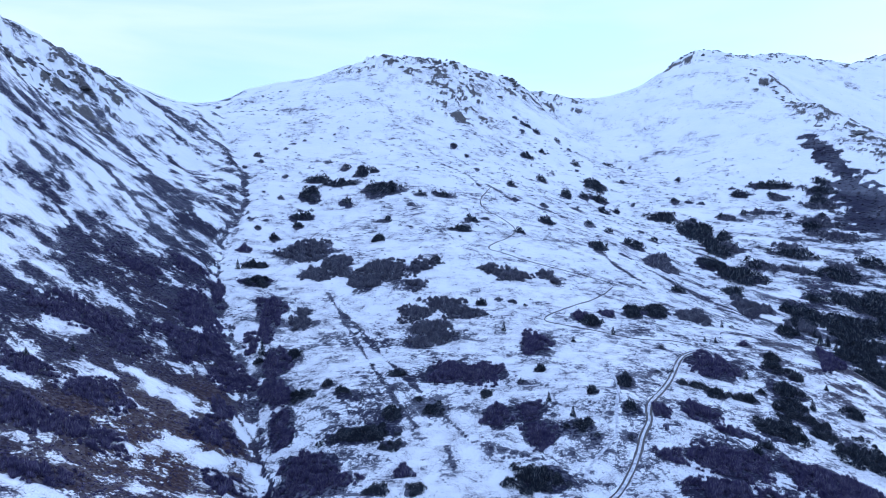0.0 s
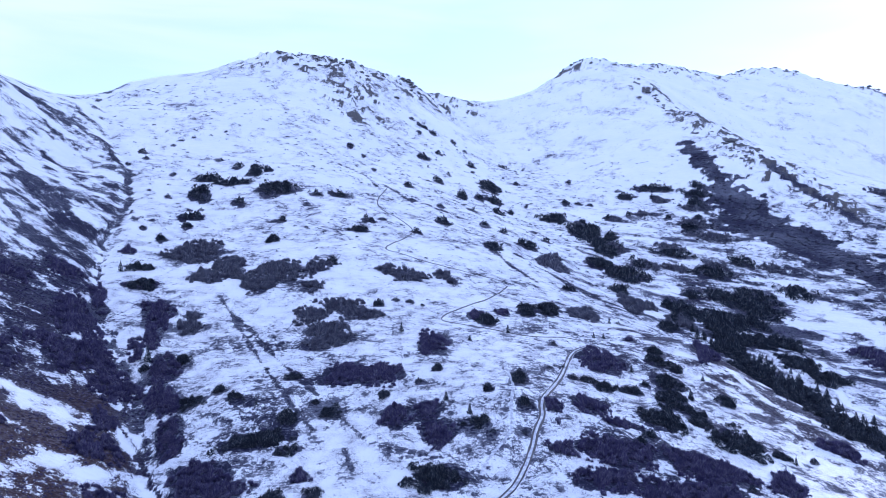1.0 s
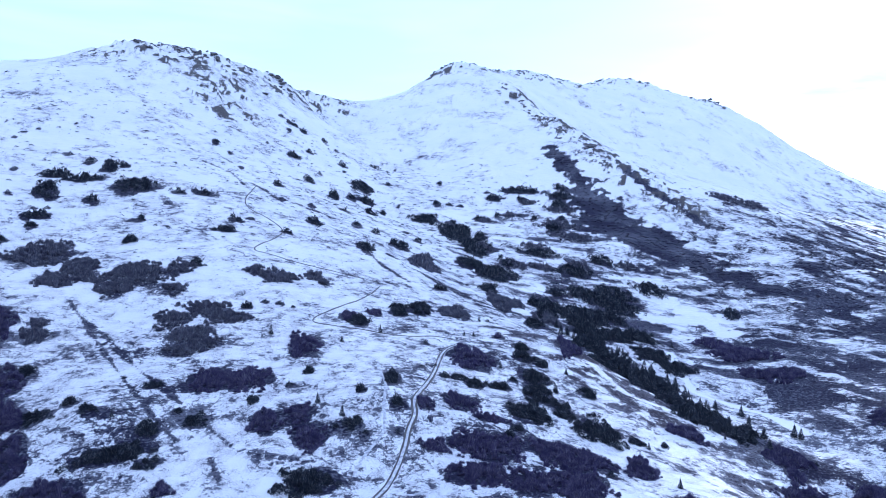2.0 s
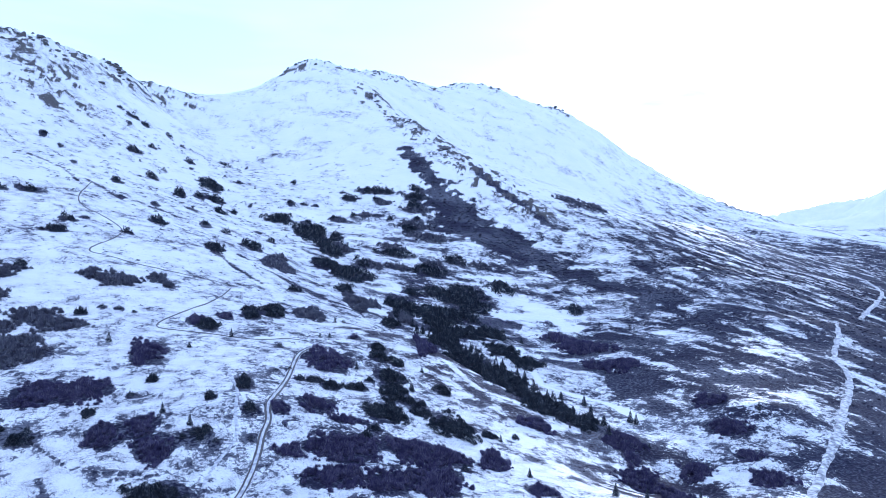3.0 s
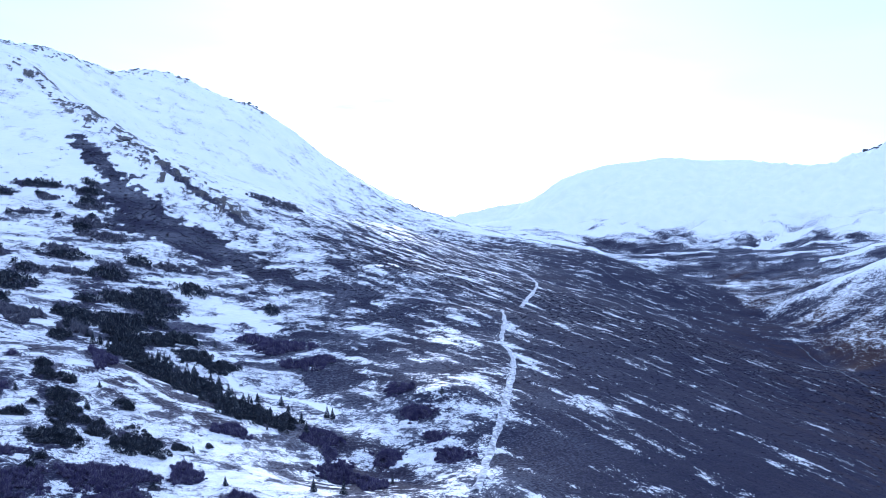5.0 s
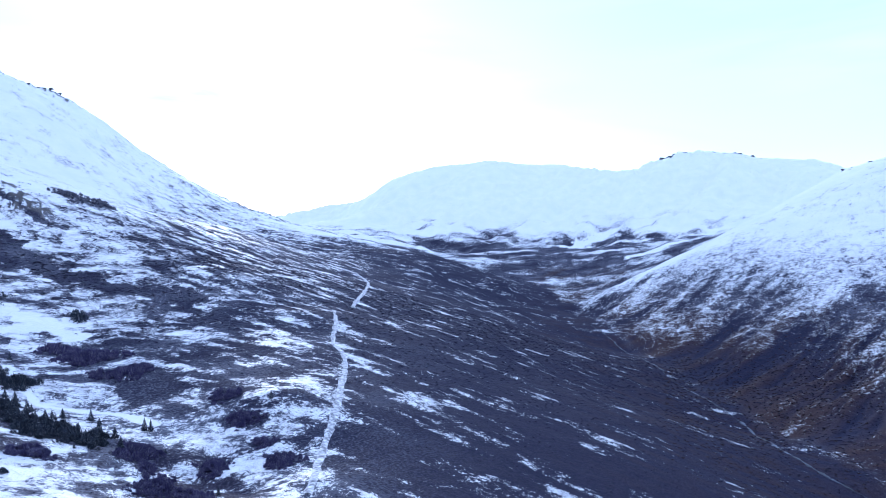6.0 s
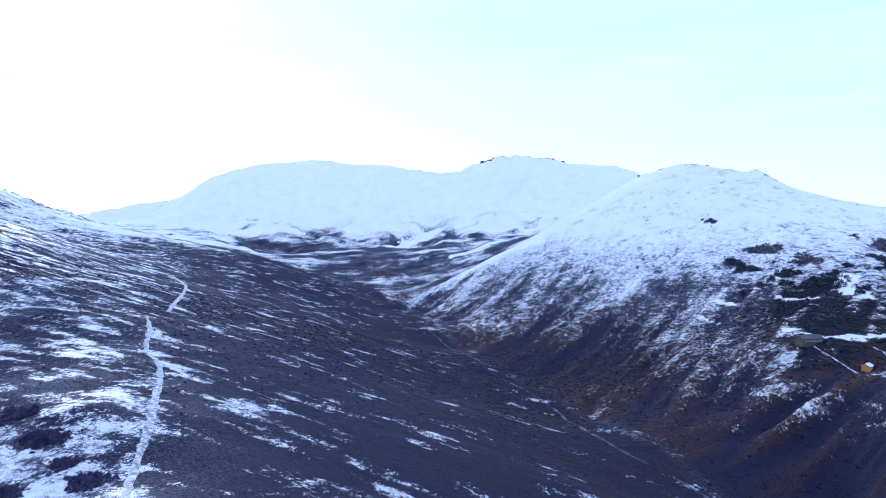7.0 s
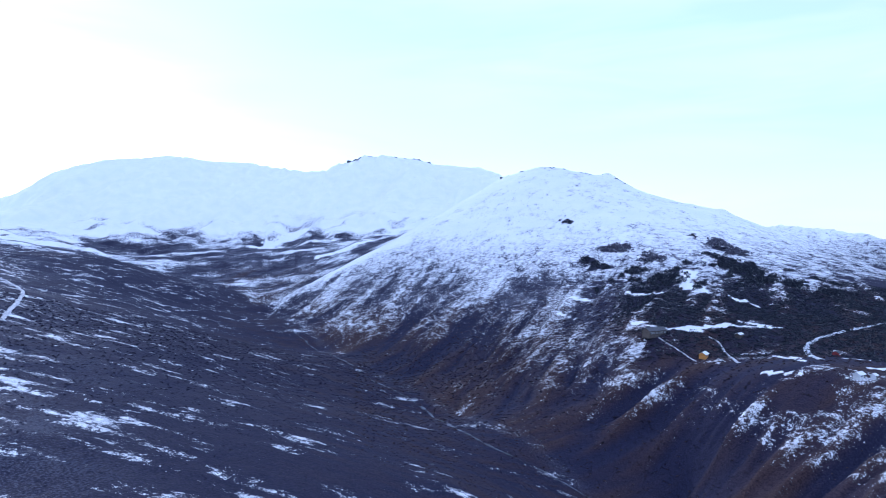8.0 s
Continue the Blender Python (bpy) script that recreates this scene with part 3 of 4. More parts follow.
def ground_material():
    m, t, b = material("snowy_ground")
    tiny, fine, mid, wide = grain(t, 0.28, 4, 0.6), grain(t, 0.95, 5, 0.6), grain(t, 5.0, 5), grain(t, 40.0, 4)
    g, flat, drift = t.nodes.new("ShaderNodeNewGeometry"), t.nodes.new("ShaderNodeMapping"), t.nodes.new("ShaderNodeTexNoise")
    flat.inputs["Scale"].default_value, flat.inputs["Rotation"].default_value = (0.09, 0.42, 0.3), (0, 0, 0.35)
    drift.inputs["Scale"].default_value, drift.inputs["Detail"].default_value = 1.0, 5.0
    t.links.new(g.outputs["Position"], flat.inputs[0])
    t.links.new(flat.outputs[0], drift.inputs["Vector"])

    def swing(source, amount):
        return calc(t, "MULTIPLY", calc(t, "SUBTRACT", source, 0.5), amount)

    cover = calc(t, "ADD", attribute(t, "heath"), swing(fine, 1.25))
    cover = calc(t, "ADD", cover, swing(tiny, 0.8))
    cover = calc(t, "ADD", cover, swing(mid, 0.8))
    cover = calc(t, "ADD", cover, swing(grain(t, 2.3, 4, 0.6), 0.95))
    cover = calc(t, "ADD", cover, swing(grain(t, 19.0, 5, 0.6), 0.8))
    mask = ramp(t, cover, [(0.45, (0, 0, 0)), (0.60, (1, 1, 1))])
    snow = mix(t, ramp(t, wide, [(0.3, (0, 0, 0)), (0.7, (1, 1, 1))]), (0.80, 0.83, 0.88), (0.89, 0.90, 0.92))
    snow = mix(t, ramp(t, drift.outputs[0], [(0.35, (0.16, 0.16, 0.16)), (0.6, (0, 0, 0))]), snow, (0.66, 0.69, 0.75))
    thin = calc(t, "MULTIPLY", ramp(t, calc(t, "ADD", tiny, swing(mid, 0.6)), [(0.45, (0, 0, 0)), (0.62, (0.85, 0.85, 0.85))]), ramp(t, attribute(t, "heath"), [(0.16, (0, 0, 0)), (0.38, (1, 1, 1))]))
    snow = mix(t, thin, snow, (0.27, 0.26, 0.30))
    shrub = ramp(t, fine, [(0.3, (0.010, 0.011, 0.026)), (0.7, (0.031, 0.030, 0.064))])
    # pales the brush: rime on the slopes, painted haze in the far basin
    rime_haze = calc(t, "MULTIPLY", ramp(t, calc(t, "ADD", fine, swing(wide, 0.6)), [(0.47, (0, 0, 0)), (0.66, (0.6, 0.6, 0.6))]), attribute(t, "frost_haze"))
    grass = ramp(t, fine, [(0.3, (0.016, 0.011, 0.018)), (0.7, (0.076, 0.047, 0.046))])
    rock = ramp(t, fine, [(0.3, (0.05, 0.05, 0.055)), (0.7, (0.16, 0.15, 0.15))])
    veg = mix(t, attribute(t, "grass"), shrub, grass)
    veg = mix(t, rime_haze, veg, (0.24, 0.25, 0.30))
    veg = mix(t, attribute(t, "rock"), veg, rock)
    t.links.new(mix(t, mask, snow, veg), b.inputs["Base Color"])
    t.links.new(ramp(t, mask, [(0, (0.35, 0.35, 0.35)), (1, (0.12, 0.12, 0.12))]), b.inputs["Specular IOR Level"])
    t.links.new(ramp(t, mask, [(0, (0.55, 0.55, 0.55)), (1, (0.9, 0.9, 0.9))]), b.inputs["Roughness"])
    bump(t, b, calc(t, "ADD", calc(t, "ADD", fine, swing(drift.outputs[0], 1.2)), calc(t, "MULTIPLY", mid, 2.0)), 0.40, 0.8)
    return m


GROUND = ground_material()


# ---- the land, one sheet to the horizon ----
def build_ground():
    az = np.concatenate([np.arange(-132, 38, 0.125), np.arange(38, 228, 2.0)])
    rad = np.concatenate([[0.02, 15, 30, 45, 60, 80, 100], np.geomspace(115, 4950, 500)])
    a, r = np.meshgrid(np.radians(az), rad)
    x, y = (-np.sin(a) * r).ravel(), (np.cos(a) * r).ravel()
    z = height(x, y)
    n, k = len(az), len(rad)
    i, j = np.meshgrid(np.arange(k - 1), np.arange(n), indexing="ij")
    jn = (j + 1) % n
    faces = np.stack([i * n + j, (i + 1) * n + j, (i + 1) * n + jn, i * n + jn], -1).reshape(-1, 4)[:, ::-1]
    me = bpy.data.meshes.new("ground")
    me.vertices.add(len(x))
    me.vertices.foreach_set("co", np.stack([x, y, z], -1).ravel())
    me.loops.add(faces.size)
    me.loops.foreach_set("vertex_index", faces.ravel())
    me.polygons.add(len(faces))
    me.polygons.foreach_set("loop_start", np.arange(0, faces.size, 4))
    me.update(calc_edges=True)
    me.polygons.foreach_set("use_smooth", np.ones(len(faces), bool))
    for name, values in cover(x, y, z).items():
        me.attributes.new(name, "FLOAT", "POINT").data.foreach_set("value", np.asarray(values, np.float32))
    me.materials.append(GROUND)
    return tagged(new("ground", me), "snow-dusted tundra hillsides and valley with dark heath showing through", "ground", kind="structure")


def cover(x, y, z):
    """Share of heath, dry grass and bare rock in the ground at each place."""
    bearing, r = np.degrees(np.arctan2(x, y)), np.hypot(x, y)
    order = np.argsort([p[1] for p in STREAM_GULLY])
    gully = np.interp(y, [STREAM_GULLY[k][1] for k in order], [STREAM_GULLY[k][0] for k in order])
    left = step(gully - x, -4, 8)
    beyond = far_bank(x, y)
    valley = step(bearing, 39, 50) * (1 - beyond)
    bowl = step(bearing, 16, 26) * step(r, 330, 420) * (1 - valley) * (1 - beyond)
    n1, n2 = fbm(x, y, 26, 4, 31, 0.55), fbm(x, y, 7, 3, 41)
    # main slope: snow with specks of heath
    heath = 0.29 + 0.20 * n1 + 0.30 * n2 + 0.13 * step(z, -15, -45) - 0.10 * step(z, 10, 70)
    upper = step(z, 40, 120) * fbm(x, y, 38, 5, 45, 0.65) * 0.3
    heath += np.where(r < 1500, upper, 0.3 * upper)
    # hillside left of the gully: streaks above, brush and dry grass below
    s_left = streaks(x, y, 78, -60, 34, 7, 51)
    low = step(z, 15, -25)
    heath += left * (0.25 * low + 0.19 * step(z, 150, 60) + (0.55 - 0.47 * low) * s_left + (0.34 - 0.14 * low) * n1 + 0.45 * n2 + 0.6 * low * fbm(x, y, 12, 4, 53, 0.6))
    s_bowl = streaks(x, y, 1.0, -0.35, 20, 10, 61)
    heath += bowl * (0.14 * step(z, 50, 0) + 0.62 * s_bowl * step(z, 75, 10) - 0.08 * step(z, 20, 80))
    # valley side: dark heath with snow streaks along the slope, snowier on the meadow beside the track
    s_val = streaks(x, y, -0.16, -0.99, 22, 7, 71)
    h_val = 0.70 + 0.72 * s_val + 0.34 * n1 + 0.20 * step(bearing, 57, 66) + 0.15 * step(bearing, 66, 84) - 0.36 * step(z, -20, 60) - 0.20 * step(z, 60, 130)
    meadow = step(bearing, 40, 46) * step(62 - bearing, 0, 4) * step(r, 345, 250)
    h_val += meadow * (0.58 + 0.30 * n1 + 0.35 * n2 + 0.25 * s_val - h_val)
    heath = heath * (1 - valley) + valley * h_val
    # far bank: snow above, speckled brush on the shoulder, dark brush in the runnels
    rib = bank_ribs(x, y)
    edge = z + 26 * n1 + 14 * n2 + 20 * rib
    h_right = 0.15 + 0.31 * step(edge, 22, -45) + 0.20 * step(edge, -40, -75) + 0.05 * step(z, -88, -105) + 0.30 * step(z, -106, -128) - 0.34 * rib * step(z, -30, -70) + (0.30 - 0.18 * step(z, -40, -70)) * n2 + (0.20 - 0.12 * step(z, -40, -70)) * n1
    h_right += 0.10 * step(bearing, 103, 108) * step(z, 40, 0) * (0.5 + n2)
    h_right += (0.30 + 0.6 * n1) * step(bearing, 106.5, 111) * step(z, -50, -66) * step(z, -104, -90)
    crest = line_distance(x, y, SPUR_LIT)
    h_right -= 0.34 * step(crest + 30 * n1, 62, 16) * step(r, 1020, 1090)
    heath = heath * (1 - beyond) + beyond * h_right
    # far basin: conifer wood below, snow above, ragged along the slope
    basin = step(r, 1350, 1500) * step(bearing, 50, 58) * step(112 - bearing, 0, 6) * step(((x - 1158) * 0.72 + (y - 158) * 0.70), 12, 40)
    s_far = streaks(x, y, -0.26, 0.97, 95, 42, 91) + 0.7 * fbm(x, y, 70, 4, 92, 0.65)
    h_far = 0.80 - 0.72 * step(z, -45, 75) - 0.16 * step(bearing, 80, 68) + 0.75 * s_far * step(z, 130, 40) + 0.10 * n1
    heath = heath * (1 - basin) + basin * h_far
    for items, edge in ((WILLOWS, 1.0), (FROSTED, 0.72), (DWARF_CONIFERS, 0.9)):
        for px, py, a, b in items:
            reach = 1.7 * max(a, b)
            near = (np.abs(x - px) < reach) & (np.abs(y - py) < reach)
            d = math.hypot(px, py)
            dx, dy = x[near] - px, y[near] - py
            u, v = (dx * py - dy * px) / d, (dx * px + dy * py) / d
            q = np.hypot(u / a, v / (1.15 * b)) - 0.7 * n2[near] - 0.3 * n1[near]
            heath[near] = np.maximum(heath[near], edge * step(q, 1.15, 0.75))
    for strips, level in ((HEATH_STRIPS[:18], 0.76), (HEATH_STRIPS[18:-3], 0.94), (HEATH_STRIPS[-3:], 1.0), (SNOW_STRIPS, 0.05)):
        for width, *points in strips:
            xs, ys = [p[0] for p in points], [p[1] for p in points]
            reach = 1.6 * width
            near = (x > min(xs) - reach) & (x < max(xs) + reach) & (y > min(ys) - reach) & (y < max(ys) + reach)
            q = line_distance(x[near], y[near], points) / width - 1.1 * n2[near] - 1.0 * n1[near]
            k = step(q, 1.25, 0.7)
            heath[near] = heath[near] * (1 - k) + level * k
    scrub = left * low * step(gully - x, 14, 22)
    heath = heath * (1 - scrub) + scrub * np.minimum(heath, 0.83 + 0.3 * n2)
    bed = line_distance(x + 9 * n1 + 3 * n2, y, STREAM_GULLY[:8])
    bank = step(bed + 5.0 * n2 + 3.0 * n1, 3.2, 1.2) * step(y, 430, 330)
    heath = heath * (1 - bank) + bank * (np.where(bed < 0.8, 0.80, 0.28) + 0.5 * n2)
    straw = np.exp(-((x + 66) / 24) ** 2 - ((y - 165) / 36) ** 2)
    grass = np.clip(beyond * step(z, -45, -85) * (0.40 + 1.5 * rib) + left * low * (1.7 * straw + 0.5 * n1) + valley * step(z, -80, -130) * (0.2 + 0.8 * s_val), 0, 1)
    heath -= left * straw * 0.12
    # frost on the slopes; the basin term puts distance haze into the colour
    frost_haze = np.clip((1 - valley) * (1 - beyond) * (1 - 0.6 * left * low) + valley * step(bearing, 74, 52) * 0.8 + beyond * (0.75 * step(z, -100, -72) * step(108 - bearing, 0, 6)) + 0.7 * basin, 0, 1)
    foot = step(line_distance(x, y, SPUR_FOOT), 42, 10) * step(r, 420, 360)
    heath += (0.15 + 0.4 * n2) * foot
    grass = np.clip(grass + 0.3 * foot, 0, 1)
    crag = rockiness(x, y)
    rough = step(crag, 0, 0.5) * step(np.abs(fbm(x, y, 34, 4, 77, 0.6)) + 0.75 * fbm(x, y, 11, 4, 78, 0.65), 0.10, -0.06)
    heath = np.maximum(heath, 0.85 * rough)
    return {"heath": heath, "grass": grass, "rock": np.clip(rough * 1.5, 0, 1), "frost_haze": frost_haze}


build_ground()

# ---- plant materials ----
def plant_material(name, dark, light, frost_haze=0.0):
    m, t, b = material(name)
    g = t.nodes.new("ShaderNodeNewGeometry")
    colour = ramp(t, g.outputs["Random Per Island"], [(0.0, dark), (0.85 - frost_haze * 0.5, light), (1.0, tuple(c + frost_haze * (0.62 - c) for c in light))])
    t.links.new(mix(t, ramp(t, grain(t, 3.0), [(0.35, (0, 0, 0)), (0.7, (1, 1, 1))]), colour, dark), b.inputs["Base Color"])
    b.inputs["Roughness"].default_value, b.inputs["Specular IOR Level"].default_value = 0.9, 0.15
    return m


WILLOW_TWIG = plant_material("bare_willow_twigs", (0.048, 0.042, 0.105), (0.145, 0.122, 0.235), 0.42)
HEATH_TWIG = plant_material("low_heath_twigs", (0.030, 0.024, 0.046), (0.085, 0.068, 0.105), 0.3)
FROST_TWIG = plant_material("frosted_willow_twigs", (0.07, 0.07, 0.105), (0.19, 0.19, 0.255), 0.5)
NEEDLE = plant_material("dwarf_conifer_needles", (0.015, 0.021, 0.034), (0.048, 0.057, 0.080), 0.36)
VALLEY_TWIG = plant_material("dark_valley_heath", (0.026, 0.025, 0.045), (0.080, 0.073, 0.115), 0.15)
GORGE_TWIG = plant_material("brown_gorge_brush", (0.036, 0.027, 0.036), (0.105, 0.072, 0.070), 0.15)
BARK = plant_material("dark_bark", (0.03, 0.022, 0.018), (0.07, 0.055, 0.045))


def mesh_of(name, verts, tris, mat, smooth=False):
    me = bpy.data.meshes.new(name)
    me.vertices.add(len(verts))
    me.vertices.foreach_set("co", np.asarray(verts, np.float32).ravel())
    me.loops.add(tris.size)
    me.loops.foreach_set("vertex_index", tris.ravel().astype(np.int32))
    me.polygons.add(len(tris))
    me.polygons.foreach_set("loop_start", np.arange(0, tris.size, tris.shape[1]))
    me.update(calc_edges=True)
    me.materials.append(mat)
    return me


rng = np.random.default_rng(7)


def twig_dome(n, width):
    """Bare twigs that fan out from the ground into a dome of unit size: one thin blade each."""
    phi, up = rng.uniform(0, 2 * np.pi, n), rng.uniform(0.02, 1, n)
    out = np.sqrt(1 - up * up)
    tip = np.stack([np.cos(phi) * out, np.sin(phi) * out, up], -1) * rng.uniform(0.78, 1.12, n)[:, None]
    root = tip * rng.uniform(0.25, 0.6, n)[:, None] * (1, 1, 0.7)
    side = np.cross(tip, rng.normal(size=(n, 3)))
    side *= width / np.linalg.norm(side, axis=1, keepdims=True)
    return np.stack([root - side, root + side, tip], 1)


def tuft_dome(n, width):
    """Needle sprays, each a short blade lying on a lumpy dome of unit size and pointing outward and up."""
    phi, up = rng.uniform(0, 2 * np.pi, n), rng.uniform(0, 1, n)
    out = np.sqrt(1 - up * up)
    d = np.stack([np.cos(phi) * out, np.sin(phi) * out, up], -1)
    at = d * rng.uniform(0.55, 1.0, n)[:, None]
    lean = d * 0.6 + (0, 0, 0.18) + rng.normal(size=(n, 3)) * 0.3
    side = np.cross(lean, rng.normal(size=(n, 3)))
    side *= width / np.linalg.norm(side, axis=1, keepdims=True)
    return np.stack([at - side, at + side, at + lean * 0.42], 1)


TWIGS = [twig_dome(150, 0.055) for _ in range(5)]
TUFTS = [tuft_dome(170, 0.085) for _ in range(5)]
STEMS = [twig_dome(12, 0.04) * (0.6, 0.6, 0.7) for _ in range(3)]
TWIGS_FAR = [twig_dome(26, 0.17) for _ in range(5)]
TUFTS_FAR = [tuft_dome(30, 0.20) for _ in range(5)]


def scatter(kinds, x, y, z, r, h):
    """All triangles of bushes of radius r and height h at those places."""
    out = []
    turn = rng.uniform(0, 2 * np.pi, len(x))
    pick = rng.integers(0, len(kinds), len(x))
    for k, base in enumerate(kinds):
        i = np.where(pick == k)[0]
        c, s = np.cos(turn[i])[:, None, None], np.sin(turn[i])[:, None, None]
        bx, by, bz = base[None, :, :, 0], base[None, :, :, 1], base[None, :, :, 2]
        q = np.stack([(bx * c - by * s) * r[i][:, None, None] + x[i][:, None, None], (bx * s + by * c) * r[i][:, None, None] + y[i][:, None, None],
                      bz * h[i][:, None, None] + z[i][:, None, None] - 0.12], -1)
        out.append(q.reshape(-1, 3))
    v = np.concatenate(out)
    return v, np.arange(len(v)).reshape(-1, 3)


def part(name, me, parent, label=""):
    ob = new(name, me)
    ob.parent = parent
    return tagged(ob, label) if label else ob


def thicket(kind, px, py, a, b, name, label, category, group):
    """One clump of bushes that grew together, on an ellipse of ground turned to face the hover point."""
    d = math.hypot(px, py)
    size = min(max(1.15, d / 190), 2.8)
    a, b = max(a - 0.5 * size, 0.6 * a), max(1.2 * b, 0.8)
    single = a < 1.6 * size
    if single:
        n, u, v, r = 1 + 2 * (a > size), rng.normal(0, 0.3 * a, 3), rng.normal(0, 0.3 * a, 3), np.full(3, 0.8 * a)
        u, v, r = u[:n], v[:n], r[:n]
    else:
        n = int(min(300, max(4, ((2.3 if kind == "conifer" else 3.2) if d < 800 else 1.2) * a * b / size ** 2)))
        phi, q = rng.uniform(0, 2 * np.pi, n), np.sqrt(rng.uniform(0, 1, n))
        lobe = 1 + 0.22 * np.sin(3 * phi + px) + 0.14 * np.sin(5 * phi + py)
        u, v = a * 0.97 * q * lobe * np.cos(phi), b * 0.97 * q * lobe * np.sin(phi)
        r = size * rng.uniform(0.65, 1.25, n) * (1.12 - 0.45 * q)
    x, y = px + (u * py + v * px) / d, py + (v * py - u * px) / d
    z = height(x, y)
    tall = r * rng.uniform(0.85, 1.4, len(r)) * (1.15 if kind == "conifer" else 1.3)
    root = new(name)
    base = Vector((px, py, float(height(px, py)[0])))
    root.location = base
    crowns = {"willow": TWIGS, "frosted": TWIGS, "conifer": TUFTS}[kind] if d < 420 else {"willow": TWIGS_FAR, "frosted": TWIGS_FAR, "conifer": TUFTS_FAR}[kind]
    mat = {"willow": WILLOW_TWIG, "frosted": FROST_TWIG, "conifer": NEEDLE}[kind]
    verts, tris = scatter(crowns, x - base.x, y - base.y, z - base.z, r, tall)
    part("crown", mesh_of("crown", verts, tris, mat), root)
    verts, tris = scatter(STEMS, x - base.x, y - base.y, z - base.z, r, tall)
    tagged(part("woody_base", mesh_of("woody_base", verts, tris, BARK), root, "dark woody base"), kind="stuff")
    return tagged(root, label, category, group)


for px, py, a, b in WILLOWS:
    if a > 2:
        thicket("willow", px, py, a, b, "willow_thicket", "%s bare purple-brown willow thicket on snowy tundra" % ("broad" if a > 6 else "rounded"), "shrub", "willow thickets")
    else:
        thicket("willow", px, py, a, b, "willow_shrub", "small bare purple-brown willow shrub on snowy tundra", "shrub", "willow thickets")
for px, py, a, b in FROSTED:
    thicket("frosted", px, py, a, b, "frosted_thicket", "grey frosted bare willow thicket on the snowy slope", "shrub", "frosted thickets")
for px, py, a, b in DWARF_CONIFERS:
    if a > 3:
        thicket("conifer", px, py, a, b, "dwarf_conifer_clump", "sprawling dark green dwarf conifer clump on snow", "shrub", "dwarf conifers")
    else:
        thicket("conifer", px, py, a, b, "dwarf_conifer", "single dark green dwarf conifer bush on snow", "shrub", "dwarf conifers")


# ---- spruces ----
def spruce_meshes(seed, levels=11):
    g = np.random.default_rng(seed)
    tris = []
    for k in range(levels):
        f = k / levels
        reach, at = (1 - f) ** 0.85 * g.uniform(0.8, 1.1), 0.08 + 0.9 * f
        for phi in np.arange(9) * 2 * np.pi / 9 + g.uniform(0, 6):
            phi += g.normal(0, 0.15)
            ln = reach * g.uniform(0.75, 1.15)
            d, s = np.array([np.cos(phi), np.sin(phi), 0]), np.array([-np.sin(phi), np.cos(phi), 0])
            root, mid, tip = np.array([0, 0, at + 0.03]), d * ln * 0.6 + (0, 0, at - 0.01), d * ln + (0, 0, at - 0.05 * reach)
            w = 0.20 * ln + 0.03
            tris += [(root, mid - s * w, tip), (root, tip, mid + s * w), (mid - s * w, mid - s * w * 0.3 - (0, 0, 0.07), tip)]
    tris.append((np.array([-0.05, 0, 0.9]), np.array([0.05, 0, 0.9]), np.array([0, 0, 1.06])))
    v = np.array(tris).reshape(-1, 3)
    ring = [(0.06 * math.cos(q), 0.06 * math.sin(q)) for q in np.arange(6) * math.pi / 3]
    tv = np.array([(cx, cy, -0.05) for cx, cy in ring] + [(cx * 0.2, cy * 0.2, 0.95) for cx, cy in ring])
    tf = np.array([(i, (i + 1) % 6, 6 + (i + 1) % 6, 6 + i) for i in range(6)])
    return mesh_of("crown", v, np.arange(len(v)).reshape(-1, 3), NEEDLE), mesh_of("trunk", tv, tf, BARK)


SPRUCE_MESHES = [spruce_meshes(k) for k in range(5)]


def spruce(x, y, r, h, group):
    crown, trunk = SPRUCE_MESHES[int(rng.integers(0, 5))]
    tree = new("spruce_tree")
    tree.location = (x, y, float(height(x, y)[0]) - 0.05)
    tree.scale = (r, r, h)
    tree.rotation_euler.z = rng.uniform(0, 6.28)
    part("trunk", trunk, tree)
    part("crown", crown, tree)
    return tagged(tree, "%s dark green spruce on snowy tundra" % ("tall" if h > 4 else "small young"), "tree", group)


for x, y, r, h in SPRUCES:
    spruce(x, y, max(r, 0.32 * h), max(h, 1.6), "scattered spruces")
stand = HEATH_STRIPS[23][1:]
for p, q in zip(stand, stand[1:]):
    n = int(math.hypot(q[0] - p[0], q[1] - p[1]) / 0.55)
    for k in np.linspace(0, 1, n, endpoint=False):
        x, y = p[0] + k * (q[0] - p[0]) + rng.normal(0, 7.5), p[1] + k * (q[1] - p[1]) + rng.normal(0, 7.5)
        h = 1.6 + 3.6 * rng.uniform(0, 1) ** 1.6
        spruce(x, y, 0.40 * h, h, "spruce stand in the gully")


# ---- rock outcrops on the crests ----
ROCK = material("dark_crest_rock")[0]
rock_tree = ROCK.node_tree
rock_tree.links.new(ramp(rock_tree, grain(rock_tree, 1.6, 6, 0.65), [(0.3, (0.035, 0.035, 0.042)), (0.55, (0.12, 0.115, 0.12)), (0.72, (0.55, 0.57, 0.62))]), rock_tree.nodes["Principled BSDF"].inputs["Base Color"])
rock_tree.nodes["Principled BSDF"].inputs["Roughness"].default_value = 0.9
bump(rock_tree, rock_tree.nodes["Principled BSDF"], grain(rock_tree, 1.2, 6, 0.65), 0.5, 0.9)


